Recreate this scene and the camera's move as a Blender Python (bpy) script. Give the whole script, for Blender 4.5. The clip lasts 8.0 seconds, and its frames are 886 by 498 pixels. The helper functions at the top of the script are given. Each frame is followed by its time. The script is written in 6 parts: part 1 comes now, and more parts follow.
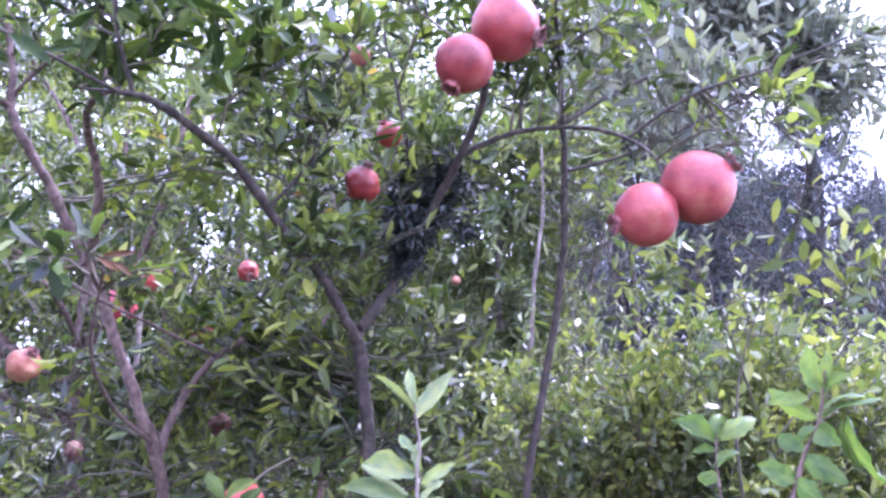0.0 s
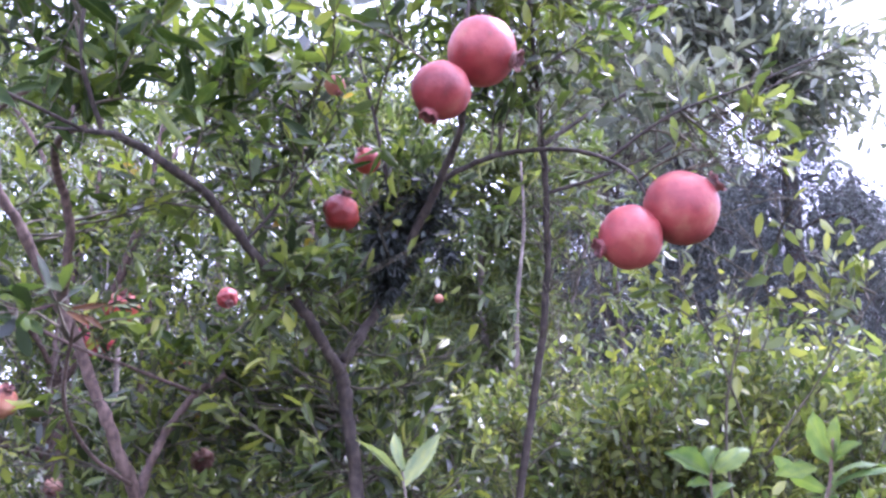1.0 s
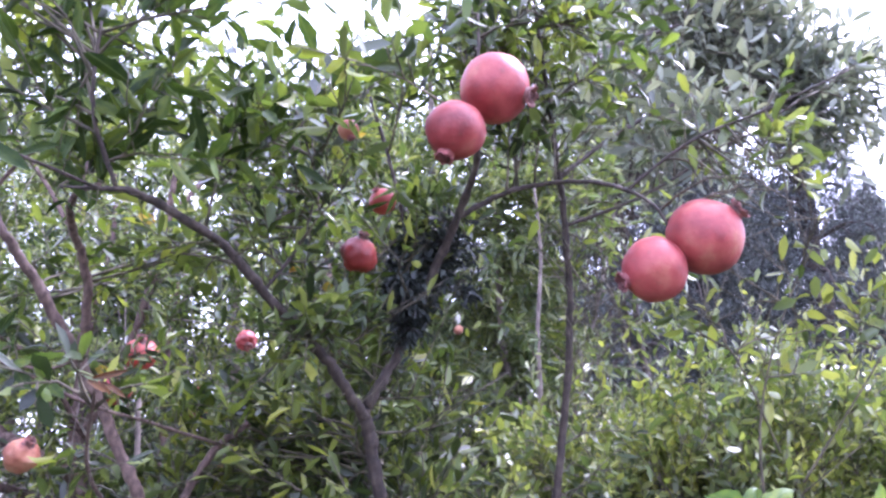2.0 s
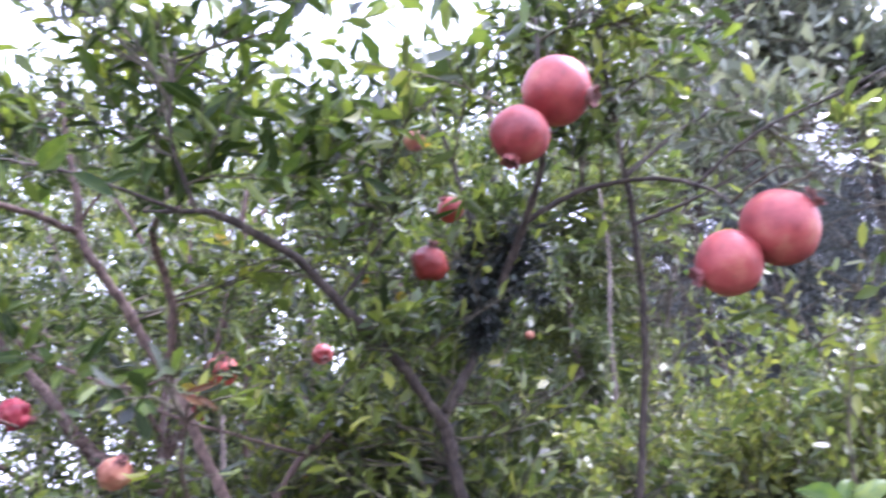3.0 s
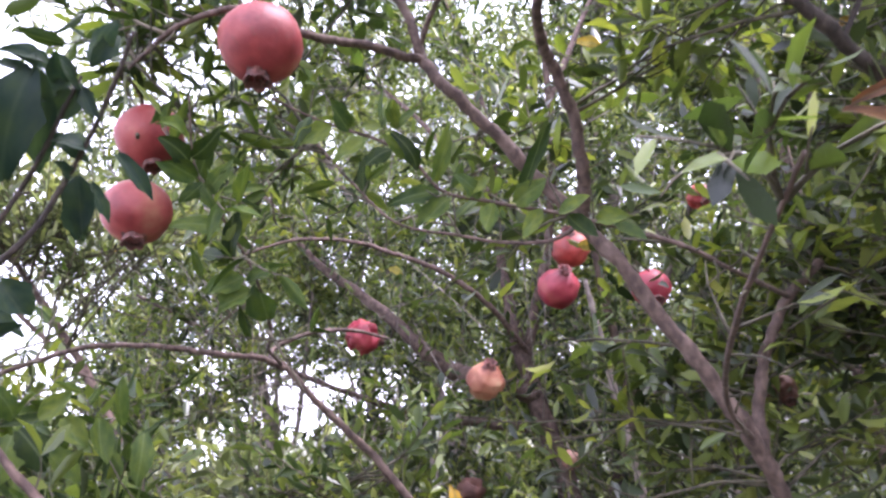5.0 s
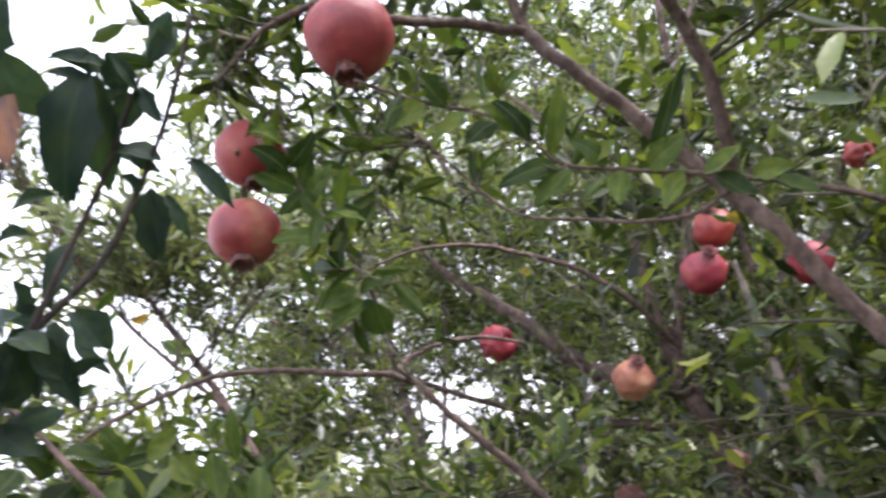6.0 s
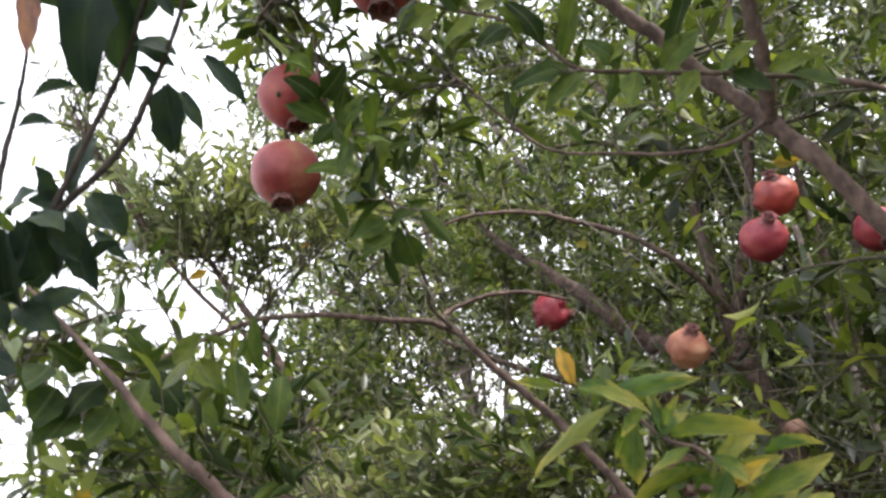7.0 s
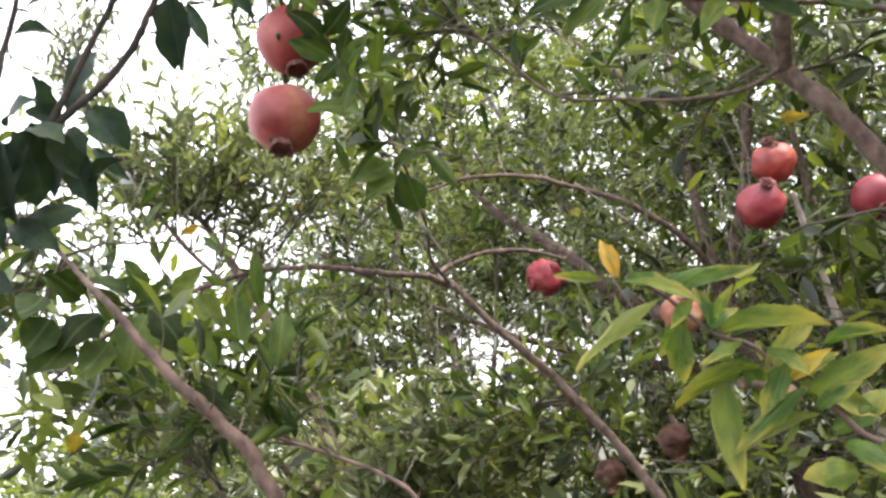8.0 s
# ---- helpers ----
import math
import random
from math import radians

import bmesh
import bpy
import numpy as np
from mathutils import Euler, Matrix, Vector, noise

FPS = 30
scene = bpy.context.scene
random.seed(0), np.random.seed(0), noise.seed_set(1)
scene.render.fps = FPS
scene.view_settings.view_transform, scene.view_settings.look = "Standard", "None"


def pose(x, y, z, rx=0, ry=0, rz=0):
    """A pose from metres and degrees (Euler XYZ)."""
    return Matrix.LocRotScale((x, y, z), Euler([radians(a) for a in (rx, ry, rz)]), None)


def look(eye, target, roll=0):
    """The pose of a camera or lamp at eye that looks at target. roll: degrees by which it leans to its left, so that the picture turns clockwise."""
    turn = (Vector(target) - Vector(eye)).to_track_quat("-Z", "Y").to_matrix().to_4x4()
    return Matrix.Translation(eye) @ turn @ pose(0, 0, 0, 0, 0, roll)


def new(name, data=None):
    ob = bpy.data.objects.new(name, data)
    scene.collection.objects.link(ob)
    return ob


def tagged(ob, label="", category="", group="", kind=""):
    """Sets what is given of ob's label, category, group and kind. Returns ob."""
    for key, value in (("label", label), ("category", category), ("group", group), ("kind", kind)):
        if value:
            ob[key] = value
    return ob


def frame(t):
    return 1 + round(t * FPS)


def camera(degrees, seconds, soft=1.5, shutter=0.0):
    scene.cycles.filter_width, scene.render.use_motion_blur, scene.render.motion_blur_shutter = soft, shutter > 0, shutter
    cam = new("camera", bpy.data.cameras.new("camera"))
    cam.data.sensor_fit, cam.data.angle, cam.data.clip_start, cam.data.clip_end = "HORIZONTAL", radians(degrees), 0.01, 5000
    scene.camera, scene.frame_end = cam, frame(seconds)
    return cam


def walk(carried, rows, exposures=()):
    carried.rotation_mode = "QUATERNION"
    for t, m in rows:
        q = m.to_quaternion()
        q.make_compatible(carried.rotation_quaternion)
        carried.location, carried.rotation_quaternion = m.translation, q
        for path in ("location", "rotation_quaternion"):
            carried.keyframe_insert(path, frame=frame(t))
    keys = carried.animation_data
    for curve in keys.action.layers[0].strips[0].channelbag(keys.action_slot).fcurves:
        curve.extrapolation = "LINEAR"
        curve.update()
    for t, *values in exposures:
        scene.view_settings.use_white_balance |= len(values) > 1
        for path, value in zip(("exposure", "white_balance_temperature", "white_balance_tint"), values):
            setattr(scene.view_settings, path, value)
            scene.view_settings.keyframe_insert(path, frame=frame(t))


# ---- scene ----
cam = camera(56.6, 8.0, soft=2.6, shutter=0.4)
PATH = [
    (0, (0.019, 0.154, 1.517), (-0.018, 2.121, 1.875), 0.2),
    (0.5, (0.032, 0.169, 1.522), (0.035, 2.131, 1.912), -0.1),
    (1, (0.018, 0.169, 1.548), (0.027, 2.134, 1.924), -1.8),
    (1.5, (0.01, 0.174, 1.566), (0.011, 2.133, 1.973), -3.2),
    (2.8, (0.013, 0.184, 1.576), (-0.079, 2.129, 2.033), -6.3),
    (3, (0.004, 0.17, 1.568), (-0.171, 2.107, 2.035), -6.0),
    (3.5, (-0.038, 0.186, 1.545), (-0.544, 2.09, 1.888), -9.3),
    (4, (-0.133, 0.271, 1.522), (-0.776, 2.134, 1.862), -10.8),
    (4.5, (-0.251, 0.372, 1.556), (-0.978, 2.201, 1.908), -13.5),
    (5.8, (-0.339, 0.551, 1.563), (-1.271, 2.268, 1.992), -17.9),
    (6, (-0.345, 0.546, 1.564), (-1.373, 2.196, 2.032), -18.9),
    (6.5, (-0.342, 0.546, 1.537), (-1.486, 2.101, 2.061), -19.2),
    (7, (-0.337, 0.568, 1.499), (-1.501, 2.112, 2.011), -17.0),
    (7.5, (-0.351, 0.576, 1.488), (-1.519, 2.133, 1.948), -15.9),
    (8, (-0.368, 0.571, 1.481), (-1.527, 2.137, 1.932), -16.1),
]
EXPOSURES = [(0.0, 2.93, 4900, 46), (0.5, 2.61, 5010, 42), (1.5, 2.68, 5110, 41), (3.0, 2.65, 5260, 35), (3.5, 2.58, 5360, 34), (4.0, 2.56, 5410, 34), (4.5, 2.47, 5510, 34), (6.0, 1.95, 5950, 20), (6.5, 1.6, 6050, 17), (7.0, 1.76, 6350, 15), (7.5, 2.07, 6410, 14), (8.0, 2.24, 6410, 14)]
walk(cam, [(t, look(eye, target, roll)) for t, eye, target, roll in PATH], EXPOSURES)

# ---- world, sun ----
world = bpy.data.worlds.new("overcast_sky")
scene.world = world
world.use_nodes = True
wn, wl = world.node_tree.nodes, world.node_tree.links
wn.clear()
SUN_EL, SUN_ROT = 52.0, 65.0
sky = wn.new("ShaderNodeTexSky")
sky.sky_type = "NISHITA"
sky.sun_disc = False
sky.sun_elevation = radians(SUN_EL)
sky.sun_rotation = radians(SUN_ROT)
sky.dust_density = 5.0
sky.air_density = 1.5
bright = wn.new("ShaderNodeMix")
bright.data_type = "RGBA"
bright.inputs[0].default_value = 0.72
bright.inputs[7].default_value = (9.6, 9.7, 10.0, 1)
wl.new(sky.outputs[0], bright.inputs[6])
bg = wn.new("ShaderNodeBackground")
bg.inputs[1].default_value = 0.12
wl.new(bright.outputs[2], bg.inputs[0])
wout = wn.new("ShaderNodeOutputWorld")
wl.new(bg.outputs[0], wout.inputs[0])

sun = new("sun", bpy.data.lights.new("sun", "SUN"))
sun.data.energy = 1.5
sun.data.angle = radians(11)
sun.data.color = (1.0, 0.96, 0.9)
se, sr = radians(SUN_EL), radians(SUN_ROT)
sun.matrix_world = look((math.sin(sr) * math.cos(se) * 30, math.cos(sr) * math.cos(se) * 30, math.sin(se) * 30), (0, 0, 0))


# ---- materials ----
def base_mat(name):
    m = bpy.data.materials.new(name)
    m.use_nodes = True
    n, l = m.node_tree.nodes, m.node_tree.links
    return m, n, l, n["Principled BSDF"], n["Material Output"]


def ramp(n, stops):
    r = n.new("ShaderNodeValToRGB")
    while len(r.color_ramp.elements) < len(stops):
        r.color_ramp.elements.new(0.5)
    for e, (p, c) in zip(r.color_ramp.elements, stops):
        e.position, e.color = p, (*c, 1)
    return r


def leaf_mat(name, stops, rough=0.38, through_light=0.32, by_object=False, glow=(1.3, 1.45, 0.6), tip=None, rib_show=0.2, clumps=True):
    """A leaf: varied greens, a gloss, and light that passes through the blade. Single leaves get a rib, veins and, with tip, a turned tip and edge."""
    m, n, l, p, out = base_mat(name)
    if by_object:
        pick = n.new("ShaderNodeObjectInfo").outputs["Random"]
    else:
        pick = n.new("ShaderNodeNewGeometry").outputs["Random Per Island"]
    r = ramp(n, stops)
    l.new(pick, r.inputs[0])
    co = n.new("ShaderNodeTexCoord")
    big = n.new("ShaderNodeTexNoise")
    big.inputs["Scale"].default_value = 3.5 if by_object else 6.5
    big.inputs["Detail"].default_value = 6
    if by_object:
        move = n.new("ShaderNodeVectorMath")
        move.operation = "MULTIPLY_ADD"
        move.inputs[1].default_value = (9, 5, 3)
        l.new(pick, move.inputs[0])
        l.new(co.outputs["Object"], move.inputs[2])
        l.new(move.outputs[0], big.inputs["Vector"])
    else:
        l.new(co.outputs["Object"], big.inputs["Vector"])
    vary = ramp(n, [(0.34, (0.68, 0.78, 0.84)), (0.5, (1.0, 1.0, 0.95)), (0.66, (1.3, 1.22, 0.84))] if clumps else [(0.34, (0.7, 0.73, 0.78)), (0.66, (1.25, 1.22, 1.15))])
    l.new(big.outputs[0], vary.inputs[0])
    mul = n.new("ShaderNodeMix")
    mul.data_type, mul.blend_type = "RGBA", "MULTIPLY"
    mul.inputs[0].default_value = 1
    l.new(r.outputs[0], mul.inputs[6])
    l.new(vary.outputs[0], mul.inputs[7])
    colour = mul.outputs[2]
    height = None
    if by_object:
        xyz = n.new("ShaderNodeSeparateXYZ")
        l.new(co.outputs["Object"], xyz.inputs[0])
        side = n.new("ShaderNodeMath")
        side.operation = "ABSOLUTE"
        l.new(xyz.outputs[1], side.inputs[0])
        if tip:
            edge = n.new("ShaderNodeMath")
            edge.operation = "MULTIPLY_ADD"
            edge.inputs[1].default_value = 0.7
            l.new(side.outputs[0], edge.inputs[0])
            l.new(xyz.outputs[0], edge.inputs[2])
            rag = n.new("ShaderNodeMath")
            rag.operation = "MULTIPLY_ADD"
            rag.inputs[1].default_value = 0.9
            l.new(big.outputs[0], rag.inputs[0])
            l.new(edge.outputs[0], rag.inputs[2])
            turn = n.new("ShaderNodeMapRange")
            turn.inputs["From Min"].default_value, turn.inputs["From Max"].default_value = 1.12, 1.65
            turn.inputs["To Max"].default_value = 0.9
            l.new(rag.outputs[0], turn.inputs[0])
            tipped = n.new("ShaderNodeMix")
            tipped.data_type = "RGBA"
            tipped.inputs[7].default_value = (*tip, 1)
            l.new(turn.outputs[0], tipped.inputs[0])
            l.new(colour, tipped.inputs[6])
            colour = tipped.outputs[2]
        rib = n.new("ShaderNodeMapRange")
        rib.inputs["From Min"].default_value, rib.inputs["From Max"].default_value = 0.012, 0.05
        rib.inputs["To Min"].default_value, rib.inputs["To Max"].default_value = rib_show, 0.0
        l.new(side.outputs[0], rib.inputs[0])
        ribbed = n.new("ShaderNodeMix")
        ribbed.data_type = "RGBA"
        ribbed.inputs[7].default_value = (0.17, 0.2, 0.1, 1)
        l.new(rib.outputs[0], ribbed.inputs[0])
        l.new(colour, ribbed.inputs[6])
        colour = ribbed.outputs[2]
        slant = n.new("ShaderNodeMath")
        slant.operation = "MULTIPLY_ADD"
        slant.inputs[1].default_value = -0.7
        l.new(side.outputs[0], slant.inputs[0])
        l.new(xyz.outputs[0], slant.inputs[2])
        vein = n.new("ShaderNodeMath")
        vein.operation = "PINGPONG"
        vein.inputs[1].default_value = 0.055
        l.new(slant.outputs[0], vein.inputs[0])
        height = vein.outputs[0]
    l.new(colour, p.inputs["Base Color"])
    p.inputs["Roughness"].default_value = rough
    p.inputs["IOR"].default_value = 1.33 if by_object else 1.45
    p.inputs["Specular IOR Level"].default_value = 0.22 if by_object else 0.62 if clumps else 0.4
    fine = n.new("ShaderNodeTexNoise")
    fine.inputs["Scale"].default_value = 12 if by_object else 400
    l.new(co.outputs["Object"], fine.inputs["Vector"])
    bump = n.new("ShaderNodeBump")
    bump.inputs["Strength"].default_value = 0.25
    bump.inputs["Distance"].default_value = 0.001
    l.new(fine.outputs[0], bump.inputs["Height"])
    if height is not None:
        veins = n.new("ShaderNodeBump")
        veins.inputs["Strength"].default_value, veins.inputs["Distance"].default_value = 0.12, 0.006
        l.new(height, veins.inputs["Height"])
        l.new(veins.outputs[0], bump.inputs["Normal"])
    l.new(bump.outputs[0], p.inputs["Normal"])
    warm = n.new("ShaderNodeMix")
    warm.data_type, warm.blend_type = "RGBA", "MULTIPLY"
    warm.inputs[0].default_value = 1
    warm.inputs[7].default_value = (*glow, 1)
    l.new(colour, warm.inputs[6])
    tr = n.new("ShaderNodeBsdfTranslucent")
    l.new(warm.outputs[2], tr.inputs[0])
    mix = n.new("ShaderNodeMixShader")
    mix.inputs[0].default_value = through_light
    l.new(p.outputs[0], mix.inputs[1])
    l.new(tr.outputs[0], mix.inputs[2])
    l.new(mix.outputs[0], out.inputs[0])
    return m


def bark_mat(name, dark, light, scale=60.0, rough=0.85):
    """Bark with streaks along it, pale blotches and fine relief."""
    m, n, l, p, out = base_mat(name)
    co = n.new("ShaderNodeTexCoord")
    stretch = n.new("ShaderNodeMapping")
    stretch.inputs["Scale"].default_value = (1, 1, 0.6)
    l.new(co.outputs["Object"], stretch.inputs["Vector"])
    streak = n.new("ShaderNodeTexNoise")
    streak.inputs["Scale"].default_value, streak.inputs["Detail"].default_value = scale * 2.4, 9
    l.new(stretch.outputs[0], streak.inputs["Vector"])
    r = ramp(n, [(0.3, dark), (0.5, tuple(a * 0.6 + b * 0.4 for a, b in zip(dark, light))), (0.7, light)])
    l.new(streak.outputs[0], r.inputs[0])
    blotch = n.new("ShaderNodeTexNoise")
    blotch.inputs["Scale"].default_value, blotch.inputs["Detail"].default_value = scale * 0.8, 5
    l.new(co.outputs["Object"], blotch.inputs["Vector"])
    patch = n.new("ShaderNodeMapRange")
    patch.inputs["From Min"].default_value, patch.inputs["From Max"].default_value = 0.52, 0.66
    patch.inputs["To Max"].default_value = 0.6
    l.new(blotch.outputs[0], patch.inputs[0])
    mix = n.new("ShaderNodeMix")
    mix.data_type = "RGBA"
    mix.inputs[7].default_value = (*(min(1, c * 1.25 + 0.02) for c in light), 1)
    l.new(patch.outputs[0], mix.inputs[0])
    l.new(r.outputs[0], mix.inputs[6])
    l.new(mix.outputs[2], p.inputs["Base Color"])
    p.inputs["Roughness"].default_value = rough
    bump = n.new("ShaderNodeBump")
    bump.inputs["Strength"].default_value, bump.inputs["Distance"].default_value = 0.8, 0.003
    l.new(streak.outputs[0], bump.inputs["Height"])
    l.new(bump.outputs[0], p.inputs["Normal"])
    return m


def rind_mat(name, low, mid, high, patch, rough=0.38):
    """Leathery fruit rind: blush, pale patches and brown specks."""
    m, n, l, p, out = base_mat(name)
    co = n.new("ShaderNodeTexCoord")
    info = n.new("ShaderNodeObjectInfo")
    shift = n.new("ShaderNodeVectorMath")
    shift.operation = "MULTIPLY_ADD"
    shift.inputs[1].default_value = (7, 7, 7)
    l.new(info.outputs["Random"], shift.inputs[0])
    l.new(co.outputs["Object"], shift.inputs[2])
    big = n.new("ShaderNodeTexNoise")
    big.inputs["Scale"].default_value, big.inputs["Detail"].default_value = 22, 9
    l.new(shift.outputs[0], big.inputs["Vector"])
    r = ramp(n, [(0.32, low), (0.47, mid), (0.58, high), (0.72, patch)])
    l.new(big.outputs[0], r.inputs[0])
    spots = n.new("ShaderNodeTexNoise")
    spots.inputs["Scale"].default_value, spots.inputs["Detail"].default_value = 150, 3
    l.new(shift.outputs[0], spots.inputs["Vector"])
    cut = n.new("ShaderNodeMapRange")
    cut.inputs["From Min"].default_value, cut.inputs["From Max"].default_value = 0.6, 0.7
    cut.inputs["To Max"].default_value = 0.3
    l.new(spots.outputs[0], cut.inputs[0])
    mix = n.new("ShaderNodeMix")
    mix.data_type = "RGBA"
    mix.inputs[7].default_value = (0.12, 0.04, 0.025, 1)
    l.new(cut.outputs[0], mix.inputs[0])
    l.new(r.outputs[0], mix.inputs[6])
    wide = n.new("ShaderNodeTexNoise")
    wide.inputs["Scale"].default_value, wide.inputs["Detail"].default_value = 11, 4
    l.new(shift.outputs[0], wide.inputs["Vector"])
    brown = ramp(n, [(0.36, (0.76, 0.66, 0.66)), (0.5, (1.0, 1.0, 1.0)), (0.66, (1.18, 1.3, 1.25))])
    l.new(wide.outputs[0], brown.inputs[0])
    mul = n.new("ShaderNodeMix")
    mul.data_type, mul.blend_type = "RGBA", "MULTIPLY"
    mul.inputs[0].default_value = 1
    l.new(mix.outputs[2], mul.inputs[6])
    l.new(brown.outputs[0], mul.inputs[7])
    l.new(mul.outputs[2], p.inputs["Base Color"])
    gloss = n.new("ShaderNodeMapRange")
    gloss.inputs["To Min"].default_value, gloss.inputs["To Max"].default_value = rough - 0.08, rough + 0.15
    l.new(big.outputs[0], gloss.inputs[0])
    l.new(gloss.outputs[0], p.inputs["Roughness"])
    bump = n.new("ShaderNodeBump")
    bump.inputs["Strength"].default_value, bump.inputs["Distance"].default_value = 0.3, 0.002
    l.new(spots.outputs[0], bump.inputs["Height"])
    l.new(bump.outputs[0], p.inputs["Normal"])
    p.inputs["Subsurface Weight"].default_value = 0.06
    p.inputs["Subsurface Radius"].default_value = (0.01, 0.003, 0.002)
    return m


def soil_mat():
    m, n, l, p, out = base_mat("orchard_soil")
    co = n.new("ShaderNodeTexCoord")
    big = n.new("ShaderNodeTexNoise")
    big.inputs["Scale"].default_value, big.inputs["Detail"].default_value = 1.2, 8
    l.new(co.outputs["Object"], big.inputs["Vector"])
    r = ramp(n, [(0.35, (0.035, 0.045, 0.016)), (0.5, (0.055, 0.055, 0.03)), (0.7, (0.085, 0.07, 0.045))])
    l.new(big.outputs[0], r.inputs[0])
    l.new(r.outputs[0], p.inputs["Base Color"])
    p.inputs["Roughness"].default_value = 0.95
    fine = n.new("ShaderNodeTexNoise")
    fine.inputs["Scale"].default_value, fine.inputs["Detail"].default_value = 30, 8
    l.new(co.outputs["Object"], fine.inputs["Vector"])
    bump = n.new("ShaderNodeBump")
    bump.inputs["Distance"].default_value = 0.03
    l.new(fine.outputs[0], bump.inputs["Height"])
    l.new(bump.outputs[0], p.inputs["Normal"])
    return m


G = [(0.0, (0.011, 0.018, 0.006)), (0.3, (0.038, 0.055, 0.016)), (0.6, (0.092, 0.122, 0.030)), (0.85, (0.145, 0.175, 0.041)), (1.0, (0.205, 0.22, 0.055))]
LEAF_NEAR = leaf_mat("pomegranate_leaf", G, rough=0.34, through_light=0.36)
# single leaves: darker greens than the crown, taller-canopy shade put into the colour
LEAF_PART = leaf_mat("pomegranate_leaf_shaded_single", [(0.0, (0.016, 0.027, 0.009)), (0.4, (0.038, 0.06, 0.017)), (0.8, (0.075, 0.105, 0.027)), (1.0, (0.108, 0.135, 0.035))], rough=0.5, through_light=0.28, by_object=True)
LEAF_BACK = leaf_mat("back_leaf", [(0.0, (0.04, 0.052, 0.020)), (0.4, (0.1, 0.125, 0.046)), (0.8, (0.175, 0.205, 0.072)), (1.0, (0.25, 0.26, 0.093))], rough=0.34, through_light=0.42)
LEAF_OLIVE = leaf_mat("grey_green_leaf", [(0.0, (0.085, 0.098, 0.075)), (0.5, (0.15, 0.17, 0.125)), (1.0, (0.23, 0.245, 0.18))], rough=0.4, clumps=False, glow=(1.3, 1.3, 0.9))
LEAF_BUSH = leaf_mat("bush_leaf", [(0.0, (0.04, 0.06, 0.019)), (0.5, (0.12, 0.145, 0.043)), (0.85, (0.19, 0.21, 0.064)), (1.0, (0.25, 0.255, 0.085))], rough=0.36, through_light=0.38, glow=(1.4, 1.5, 0.7))
LEAF_LIME = leaf_mat("yellow_green_leaf", [(0.0, (0.045, 0.062, 0.024)), (0.5, (0.1, 0.125, 0.045)), (1.0, (0.17, 0.185, 0.07))], rough=0.4, through_light=0.38)
LEAF_CLUMP = leaf_mat("near_black_leaf", [(0.0, (0.008, 0.012, 0.011)), (0.6, (0.022, 0.029, 0.026)), (1.0, (0.05, 0.062, 0.052))], rough=0.5, through_light=0.08, clumps=False)
LEAF_BROWN = leaf_mat("dry_brown_leaf", [(0.0, (0.06, 0.032, 0.02)), (1.0, (0.12, 0.065, 0.038))], rough=0.6, by_object=True, glow=(1.1, 0.9, 0.7))
LEAF_CONIFER = leaf_mat("conifer_needle", [(0.0, (0.02, 0.023, 0.025)), (0.6, (0.056, 0.064, 0.062)), (1.0, (0.115, 0.13, 0.12))], rough=0.6, through_light=0.1, clumps=False)
# greens set darker to stand in for the shoot's backlit shade
LEAF_BACKLIT = leaf_mat("backlit_broad_leaf", [(0.0, (0.016, 0.028, 0.02)), (0.6, (0.025, 0.04, 0.027)), (1.0, (0.035, 0.055, 0.033))], rough=0.45, through_light=0.22, by_object=True, glow=(1.1, 1.3, 0.7), rib_show=0.05)
LEAF_YELLOW = leaf_mat("yellowing_leaf", [(0.0, (0.04, 0.075, 0.018)), (0.5, (0.065, 0.105, 0.025)), (0.8, (0.09, 0.125, 0.03)), (1.0, (0.14, 0.155, 0.04))], rough=0.45, through_light=0.4, by_object=True, tip=(0.3, 0.25, 0.06))
BARK = bark_mat("pomegranate_bark", (0.036, 0.0215, 0.0165), (0.124, 0.081, 0.061))
BARK_DARK = bark_mat("dark_bark", (0.012, 0.0085, 0.006), (0.05, 0.035, 0.024))
BARK_PALE = bark_mat("pale_bark", (0.075, 0.058, 0.048), (0.21, 0.17, 0.14), scale=25)
BARK_RED = bark_mat("reddish_bark", (0.04, 0.024, 0.019), (0.14, 0.088, 0.068))
LEAF_DRY = leaf_mat("dry_red_leaf", [(0.0, (0.2, 0.115, 0.095)), (1.0, (0.31, 0.19, 0.16))], by_object=True, glow=(1.2, 0.9, 0.8))
LEAF_GOLD = leaf_mat("gold_leaf", [(0.0, (0.28, 0.17, 0.03)), (0.5, (0.34, 0.24, 0.04)), (1.0, (0.3, 0.26, 0.06))], by_object=True, glow=(1.2, 1.1, 0.5))
LEAF_PALE = leaf_mat("pale_green_leaf", [(0.0, (0.12, 0.155, 0.075)), (0.6, (0.165, 0.195, 0.1)), (1.0, (0.2, 0.225, 0.115))], through_light=0.2, rough=0.32, by_object=True)
LEAF_MID = leaf_mat("olive_green_leaf", [(0.0, (0.045, 0.056, 0.026)), (0.5, (0.14, 0.16, 0.07)), (1.0, (0.24, 0.255, 0.115))], rough=0.36, through_light=0.42, glow=(1.25, 1.35, 0.75))
LEAF_FRESH = leaf_mat("fresh_green_leaf", [(0.0, (0.055, 0.09, 0.028)), (0.6, (0.085, 0.125, 0.038)), (1.0, (0.125, 0.165, 0.05))], rough=0.38, through_light=0.34, by_object=True)
TWIG = bark_mat("green_brown_twig", (0.032, 0.032, 0.018), (0.105, 0.085, 0.052), scale=40)
TWIG_PALE = bark_mat("dry_pale_twig", (0.06, 0.05, 0.04), (0.22, 0.185, 0.15), scale=40)
